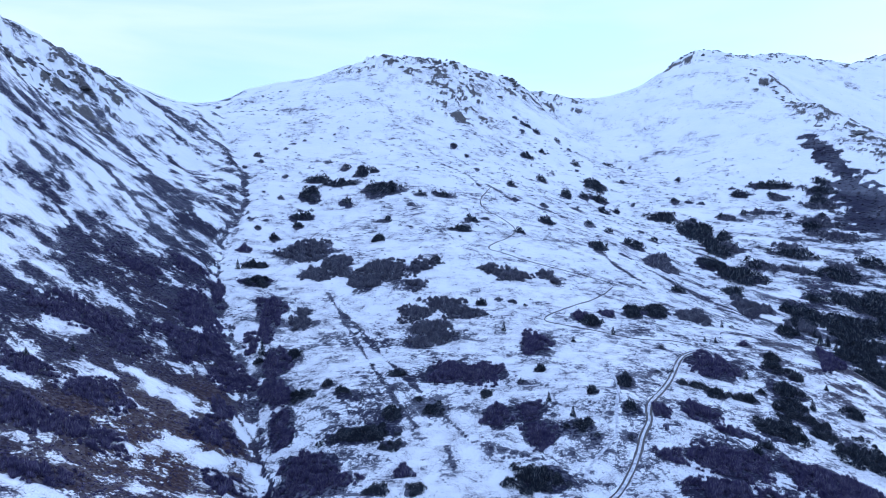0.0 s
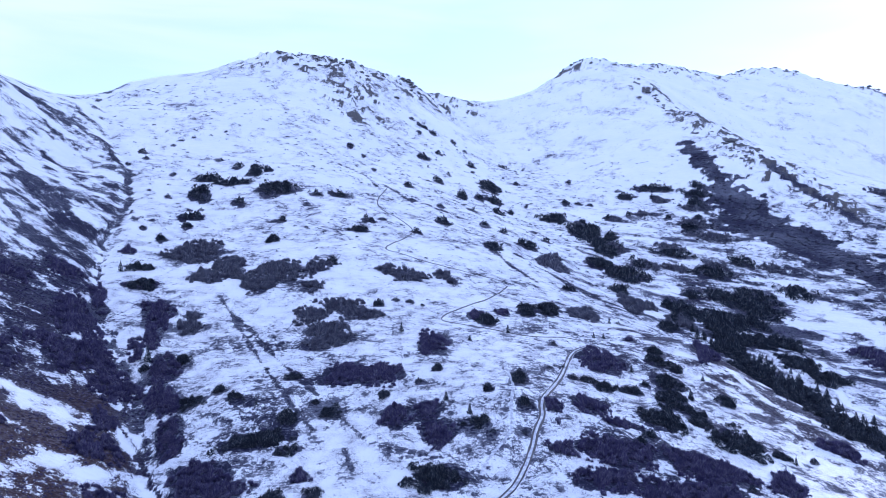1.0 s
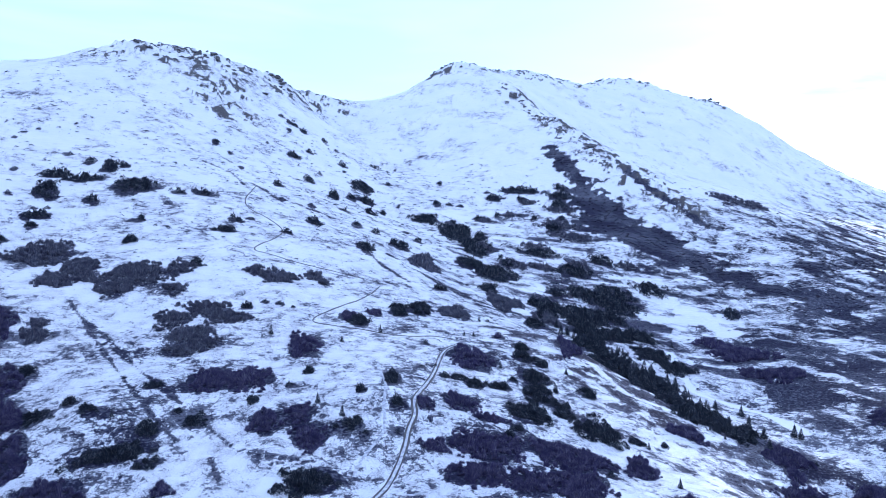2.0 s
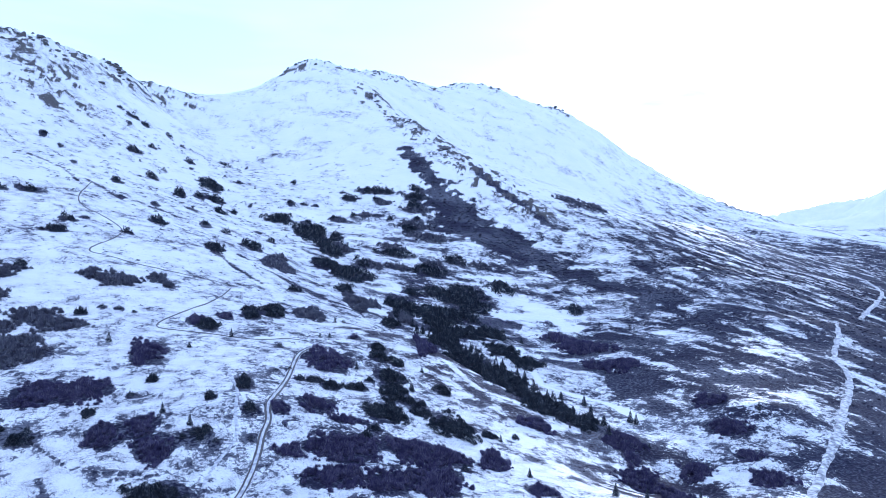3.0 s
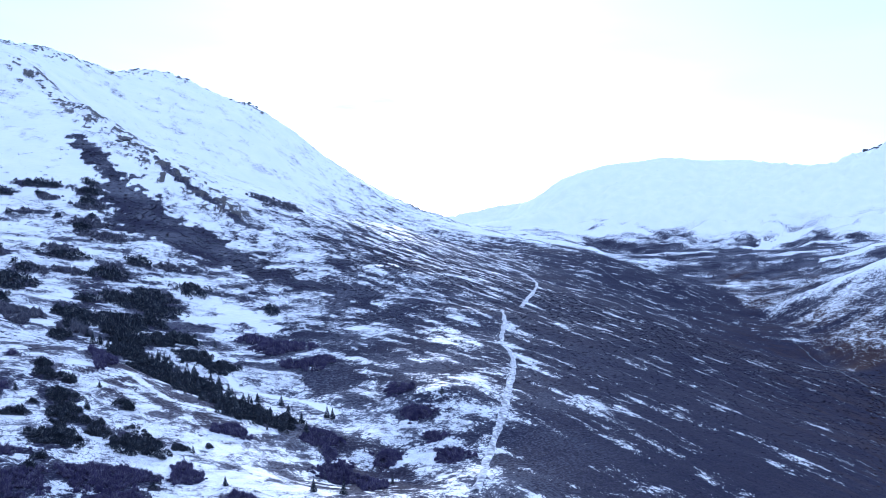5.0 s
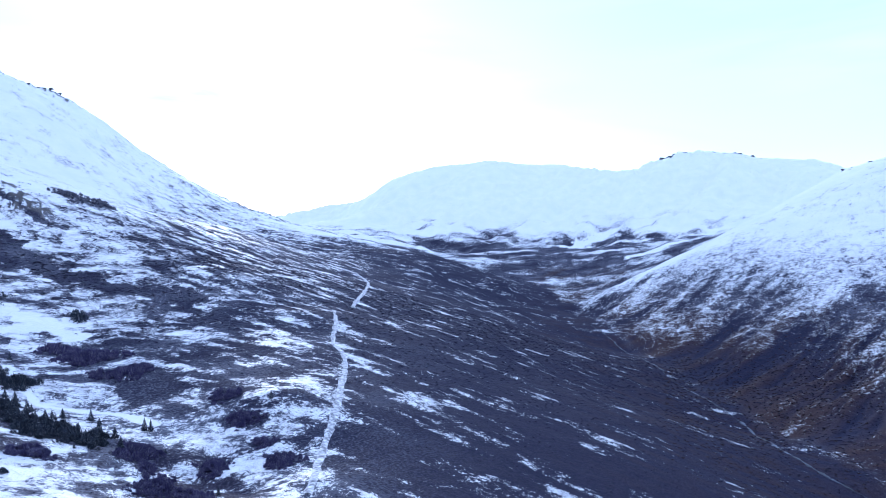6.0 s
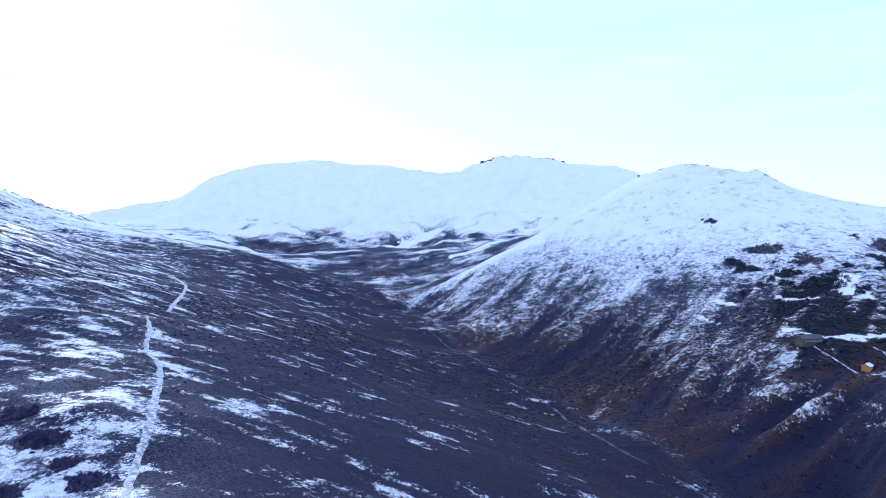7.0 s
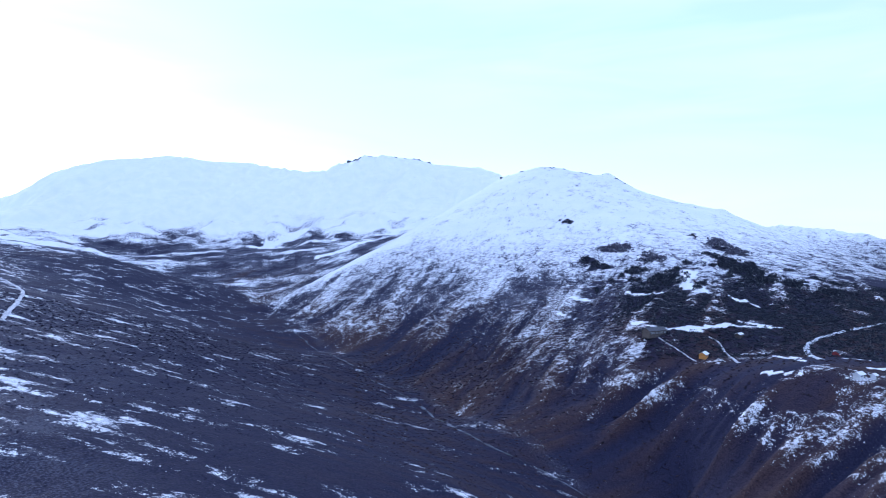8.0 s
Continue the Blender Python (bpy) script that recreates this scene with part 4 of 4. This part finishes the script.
def outcrop_mesh(seed):
    bm = bmesh.new()
    bmesh.ops.create_icosphere(bm, subdivisions=2, radius=1)
    for v in bm.verts:
        n = v.co.normalized()
        k = 1 + 0.45 * noise.noise(n * 1.6 + Vector((seed * 7.1, 0, 0))) + 0.25 * noise.noise(n * 4.0 + Vector((0, seed * 3.3, 0)))
        v.co = n * k
        v.co.z = max(v.co.z, -0.35)
    me = bpy.data.meshes.new("rock_outcrop")
    bm.to_mesh(me)
    me.materials.append(ROCK)
    return me


OUTCROPS = [outcrop_mesh(k + 1) for k in range(7)]


def outcrops(line, count, reach, size, label):
    """Rocks strewn along a crest, denser near it."""
    p = np.array([q[:2] for q in line], float)
    for _ in range(count):
        k = int(rng.integers(0, len(p) - 1))
        at = p[k] + rng.uniform() * (p[k + 1] - p[k])
        back = abs(rng.normal(0, 1)) * reach
        x, y = at * (1 - back / np.hypot(*at)) + rng.normal(0, 4, 2)
        s = 0.62 * size * rng.uniform(0.3, 1.0) ** 1.6 + 0.5
        ob = new("rock_outcrop", OUTCROPS[int(rng.integers(0, 7))])
        ob.matrix_world = Matrix.LocRotScale((x, y, float(height(x, y)[0]) - 0.12 * s), Euler((rng.normal(0, 0.2), rng.normal(0, 0.2), rng.uniform(0, 6.28))), (s * rng.uniform(0.8, 1.7), s, s * rng.uniform(0.4, 0.7)))
        tagged(ob, label, "rock", "crest rocks")


outcrops(CREST_MAIN_HILL[6:13], 110, 30, 5.5, "dark rock outcrop breaking through snow on the rounded summit")
outcrops(CREST_HIGH_PEAK[1:], 50, 16, 6.0, "dark rock outcrop on the sharp snowy peak")
outcrops(SPUR_ROCKY[1:4], 60, 14, 5.0, "dark rock rib on the snowy spur")
outcrops(CREST_LEFT_HILL[:4], 45, 55, 6.0, "dark rock outcrop on the steep streaked hillside")
outcrops(CREST_FAR_RANGE[9:16], 60, 30, 14.0, "dark rock outcrop on the distant snowy range")
outcrops(CREST_RIGHT_HILL[:14], 30, 25, 5.0, "dark rock outcrop on the snowy hilltop across the valley")
outcrops(CREST_FAR_SHOULDER[:8], 40, 20, 7.0, "dark rock outcrop on the far snowy shoulder")


# ---- low growth nobody could count ----
def low_growth(name, label, kinds, mat, count, where, size, near, far, limit):
    """Loose low bushes over a sector (bearings and distances), thicker where the heath is."""
    b, r = np.radians(rng.uniform(where[0], where[1], count)), np.sqrt(rng.uniform(near ** 2, far ** 2, count))
    x, y = np.sin(b) * r, np.cos(b) * r
    z = height(x, y)
    c = cover(x, y, z)
    keep = (c["heath"] + rng.uniform(-0.12, 0.12, count) > limit) & (c["rock"] < 0.3)
    x, y, z, r = x[keep], y[keep], z[keep], r[keep]
    s = size * rng.uniform(0.5, 1.3, len(x)) * np.clip(r / 300, 0.8, 2.2)
    verts, tris = scatter(kinds, x, y, z, s, s * rng.uniform(0.4, 0.75, len(x)))
    return tagged(new(name, mesh_of(name, verts, tris, mat)), label, "shrubs", kind="stuff")


low_growth("slope_heath", "low bare heath and willow tufts poking through snow", TWIGS_FAR, WILLOW_TWIG, 34000, (-42, 42), 0.55, 130, 520, 0.50)
low_growth("hillside_brush", "dense dark willow brush on the lower hillside beside the gully", TWIGS_FAR, WILLOW_TWIG, 22000, (-42, -13), 0.75, 110, 340, 0.54)
low_growth("valley_heath", "low dark heath covering the valley side between snow streaks", TWIGS_FAR, VALLEY_TWIG, 20000, (38, 118), 0.7, 170, 800, 0.56)
low_growth("slope_conifers", "tiny scattered dark dwarf conifers on the snowy slope", TUFTS_FAR, NEEDLE, 5000, (-17, 46), 0.75, 240, 850, 0.19)
low_growth("band_brush", "dark brush filling the broad band below the rocky spur", TWIGS_FAR, HEATH_TWIG, 11000, (14, 52), 0.75, 450, 1000, 0.66)
low_growth("terrace_forest", "dense dark conifer wood behind the lodge terrace", TUFTS_FAR, NEEDLE, 16000, (107, 127), 0.9, 560, 980, 0.72)
low_growth("gorge_brush", "brown brush on the steep far bank of the stream", TWIGS_FAR, GORGE_TWIG, 9000, (86, 134), 0.75, 340, 900, 0.45)


# ---- paths and tracks ----
def worn_material(name, low, high, size):
    m, t, b = material(name)
    t.links.new(ramp(t, grain(t, size, 6), [(0.35, low), (0.65, high)]), b.inputs["Base Color"])
    b.inputs["Roughness"].default_value = 0.8
    bump(t, b, grain(t, size, 6), 0.08)
    return m


TRODDEN = worn_material("trodden_snow", (0.30, 0.31, 0.36), (0.80, 0.82, 0.87), 0.9)
MUD = worn_material("dark_mud", (0.04, 0.036, 0.04), (0.16, 0.15, 0.16), 0.5)
PACKED = worn_material("packed_snow", (0.16, 0.16, 0.19), (0.84, 0.85, 0.88), 1.6)
ASPHALT = worn_material("snowy_gravel_road", (0.35, 0.37, 0.42), (0.72, 0.75, 0.80), 1.5)
WATER = worn_material("icy_stream", (0.012, 0.014, 0.020), (0.16, 0.18, 0.23), 12.0)


def smooth_line(points, spacing):
    p = np.array(points, float)
    for _ in range(3):
        q = np.empty((2 * len(p) - 2, 2))
        q[0::2], q[1::2] = 0.75 * p[:-1] + 0.25 * p[1:], 0.25 * p[:-1] + 0.75 * p[1:]
        p = np.concatenate([p[:1], q, p[-1:]])
    s = np.concatenate([[0], np.cumsum(np.hypot(*np.diff(p, axis=0).T))])
    t = np.arange(0, s[-1], spacing)
    return np.stack([np.interp(t, s, p[:, 0]), np.interp(t, s, p[:, 1])], -1)


def ribbon(name, points, width, lift, mat, offset=0.0, spacing=0.9, wander=0.18):
    """A strip that lies on the ground along a line, with uneven edges."""
    p = smooth_line(points, spacing)
    d = np.gradient(p, axis=0)
    d /= np.linalg.norm(d, axis=1, keepdims=True)
    side = np.stack([-d[:, 1], d[:, 0]], -1)
    s = np.arange(len(p)) * spacing
    half = 0.5 * width * (1 + wander * 2 * fbm(s, 0 * s + 3.7 * offset, 6, 3, 3))
    mid = offset + wander * width * fbm(s, 0 * s + 9, 11, 3, 4)
    across = np.linspace(-1, 1, 5)
    q = p[:, None, :] + side[:, None, :] * (mid[:, None] + across * half[:, None])[:, :, None]
    z = height(q[:, :, 0].ravel(), q[:, :, 1].ravel()).reshape(len(p), 5)
    z = z + lift * (1 - 0.9 * np.abs(across) ** 3)
    v = np.concatenate([q, z[:, :, None]], -1).reshape(-1, 3)
    i, j = np.meshgrid(np.arange(len(p) - 1), np.arange(4), indexing="ij")
    f = np.stack([i * 5 + j, (i + 1) * 5 + j, (i + 1) * 5 + j + 1, i * 5 + j + 1], -1).reshape(-1, 4)[:, ::-1]
    return new(name, mesh_of(name, v, f, mat))


foot = tagged(ribbon("footpath", FOOTPATH, 1.9, 0.14, TRODDEN, 0, 0.9, 0.3), "trodden snowy hill path with twin dark ruts", "path", kind="structure")
for off in (-0.62, 0.5):
    rut = ribbon("rut", FOOTPATH, 0.66, 0.22, MUD, off, 0.7, 0.45)
    rut.parent = foot
for name, line, width in (("zigzag_path", ZIGZAG_PATH, 0.6), ("upper_path", UPPER_PATH, 0.7)):
    tagged(ribbon(name, line, width, 0.22, MUD, 0, 0.8, 0.35), "narrow dark footpath winding up the snowy slope", "path", kind="structure")
tagged(ribbon("side_path", SIDE_PATH, 0.9, 0.16, TRODDEN), "faint trodden track through thin snow", "path", kind="structure")
tagged(ribbon("valley_track", VALLEY_TRACK, 2.9, 0.32, PACKED, 0, 0.9, 0.26), "snow-covered vehicle track across dark heath", "track", kind="structure")
tagged(ribbon("valley_track_far", VALLEY_TRACK_FAR, 3.6, 0.75, PACKED, 0, 2.0, 0.16), "snow-covered vehicle track across dark heath", "track", kind="structure")
tagged(ribbon("lodge_road", LODGE_ROAD, 4.4, 0.5, ASPHALT, 0, 2.0, 0.1), "snowy gravel road bending round a hairpin", "road", kind="structure")
tagged(ribbon("lodge_lane", LODGE_LANE, 2.3, 0.5, PACKED, 0, 2.0), "narrow snow-covered lane", "road", kind="structure")
tagged(ribbon("lodge_drive", LODGE_DRIVE, 1.3, 0.4, PACKED, 0, 2.0), "narrow snow-covered lane", "road", kind="structure")
tagged(ribbon("stream", STREAM, 1.3, 0.25, WATER, 0, 2.0, 1.6), "narrow half-frozen stream in the gorge floor", "stream", kind="structure")


# ---- buildings on the terrace ----
TIMBER = worn_material("dark_timber", (0.05, 0.04, 0.035), (0.12, 0.10, 0.09), 0.6)
ORANGE = worn_material("orange_paint", (0.55, 0.24, 0.05), (0.75, 0.36, 0.09), 0.7)
RED = worn_material("red_paint", (0.20, 0.03, 0.035), (0.32, 0.06, 0.06), 0.7)
WHITE = worn_material("white_paint", (0.62, 0.64, 0.66), (0.80, 0.81, 0.82), 0.7)
ROOFING = worn_material("dark_roofing", (0.04, 0.045, 0.055), (0.12, 0.12, 0.14), 0.8)
ROOF_SNOW = worn_material("roof_snow", (0.76, 0.79, 0.84), (0.88, 0.89, 0.91), 1.2)
GLASS, glass_tree, glass_shader = material("window_glass")
glass_shader.inputs["Base Color"].default_value = (0.10, 0.13, 0.16, 1)
glass_shader.inputs["Roughness"].default_value = 0.06


def block(bm, lo, hi, bevel=0.0):
    made = bmesh.ops.create_cube(bm, size=1)["verts"]
    for v in made:
        v.co = Vector([lo[k] + (v.co[k] + 0.5) * (hi[k] - lo[k]) for k in range(3)])
    if bevel:
        bmesh.ops.bevel(bm, geom=[e for e in bm.edges if all(v in made for v in e.verts)], offset=bevel, segments=1, affect="EDGES")


def solid(name, parent, mat, *boxes, label="", bevel=0.0):
    bm = bmesh.new()
    for lo, hi in boxes:
        block(bm, lo, hi, bevel)
    me = bpy.data.meshes.new(name)
    bm.to_mesh(me)
    me.materials.append(mat)
    return part(name, me, parent, label)


def gable(name, parent, mat, w, d, eave, ridge, over, thick, label=""):
    """Two sloping slabs that meet on a ridge along x."""
    bm = bmesh.new()
    hw, hd = w / 2 + over, d / 2 + over
    drop = (ridge - eave) * over / (d / 2)
    for s in (-1, 1):
        lo = [(-hw, s * hd, eave - drop), (hw, s * hd, eave - drop), (hw, 0, ridge), (-hw, 0, ridge)]
        vs = [bm.verts.new(p) for p in lo] + [bm.verts.new((p[0], p[1], p[2] + thick)) for p in lo]
        for f in ((0, 1, 2, 3), (4, 5, 6, 7), (0, 1, 5, 4), (1, 2, 6, 5), (2, 3, 7, 6), (3, 0, 4, 7)):
            bm.faces.new([vs[k] for k in f])
    bmesh.ops.recalc_face_normals(bm, faces=bm.faces)
    me = bpy.data.meshes.new(name)
    bm.to_mesh(me)
    me.materials.append(mat)
    return part(name, me, parent, label)


def cabin(name, x, y, turn, w, d, wall, rise, wall_mat, roof_mat, windows, label, chimney=False):
    """A gabled building with its front to -y before it is turned."""
    root = new(name)
    root.location = (x, y, float(height(x, y)[0]) + 0.2)
    root.rotation_euler.z = radians(turn)
    walls = solid("walls", root, wall_mat, ((-w / 2, -d / 2, -2.5), (w / 2, d / 2, wall)))
    for sx in (-w / 2, w / 2 - 0.2):
        bm = bmesh.new()
        a = [bm.verts.new(p) for p in ((sx, -d / 2, wall), (sx, d / 2, wall), (sx, 0, wall + rise))]
        b = [bm.verts.new((v.co.x + 0.2, v.co.y, v.co.z)) for v in a]
        for f in (a, b[::-1], (a[0], a[1], b[1], b[0]), (a[1], a[2], b[2], b[1]), (a[2], a[0], b[0], b[2])):
            bm.faces.new(f)
        me = bpy.data.meshes.new("gable_wall")
        bm.to_mesh(me)
        me.materials.append(wall_mat)
        part("gable_wall", me, root)
    gable("roof", root, roof_mat, w, d, wall, wall + rise, 0.5, 0.22)
    for k in range(windows):
        cx = -w / 2 + (k + 0.7) * w / (windows + 0.4)
        window = solid("window", root, GLASS, ((cx - 0.6, -d / 2 - 0.05, 1.0), (cx + 0.6, -d / 2 + 0.04, 2.3)), label="dark window pane")
        y0, y1 = -d / 2 - 0.12, -d / 2 + 0.02
        solid("window_frame", window, WHITE, ((cx - 0.72, y0, 0.9), (cx - 0.6, y1, 2.4)), ((cx + 0.6, y0, 0.9), (cx + 0.72, y1, 2.4)), ((cx - 0.6, y0, 0.9), (cx + 0.6, y1, 1.0)), ((cx - 0.6, y0, 2.3), (cx + 0.6, y1, 2.4)))
    solid("door", root, TIMBER, ((w / 2 - 1.3, -d / 2 - 0.06, 0), (w / 2 - 0.4, -d / 2 + 0.03, 2.05)), label="plain timber door")
    if chimney:
        solid("chimney", root, ROOFING, ((w * 0.2, -0.4, wall), (w * 0.2 + 0.8, 0.4, wall + rise + 1.2)))
    return tagged(root, label, "building")


cabin("lodge", 560, -205, -68, 18, 9, 3.4, 2.2, TIMBER, ROOFING, 6, "dark timber lodge with a low gabled roof on the snowy terrace", True)
cabin("orange_hut", 512, -225, -40, 7.5, 5, 2.8, 1.6, ORANGE, ROOF_SNOW, 2, "small orange hut with a snow-covered roof beside the lane")
cabin("white_cabin", 394, -266, -60, 6, 4, 2.3, 1.2, WHITE, ROOF_SNOW, 3, "low white cabin with a snowy roof beside the road")
cabin("white_shed", 391, -273, -60, 3, 2.6, 2.2, 0.8, WHITE, ROOF_SNOW, 1, "tiny white shed standing beside the cabin")
cabin("red_hut", 479, -307, -50, 6, 4, 2.4, 1.0, RED, ROOFING, 2, "small red hut with a dark roof inside the road bend")
cabin("timber_shed", 558, -275, -55, 6, 4, 2.3, 1.0, TIMBER, ROOF_SNOW, 1, "small dark timber shed with a snowy roof on the terrace")
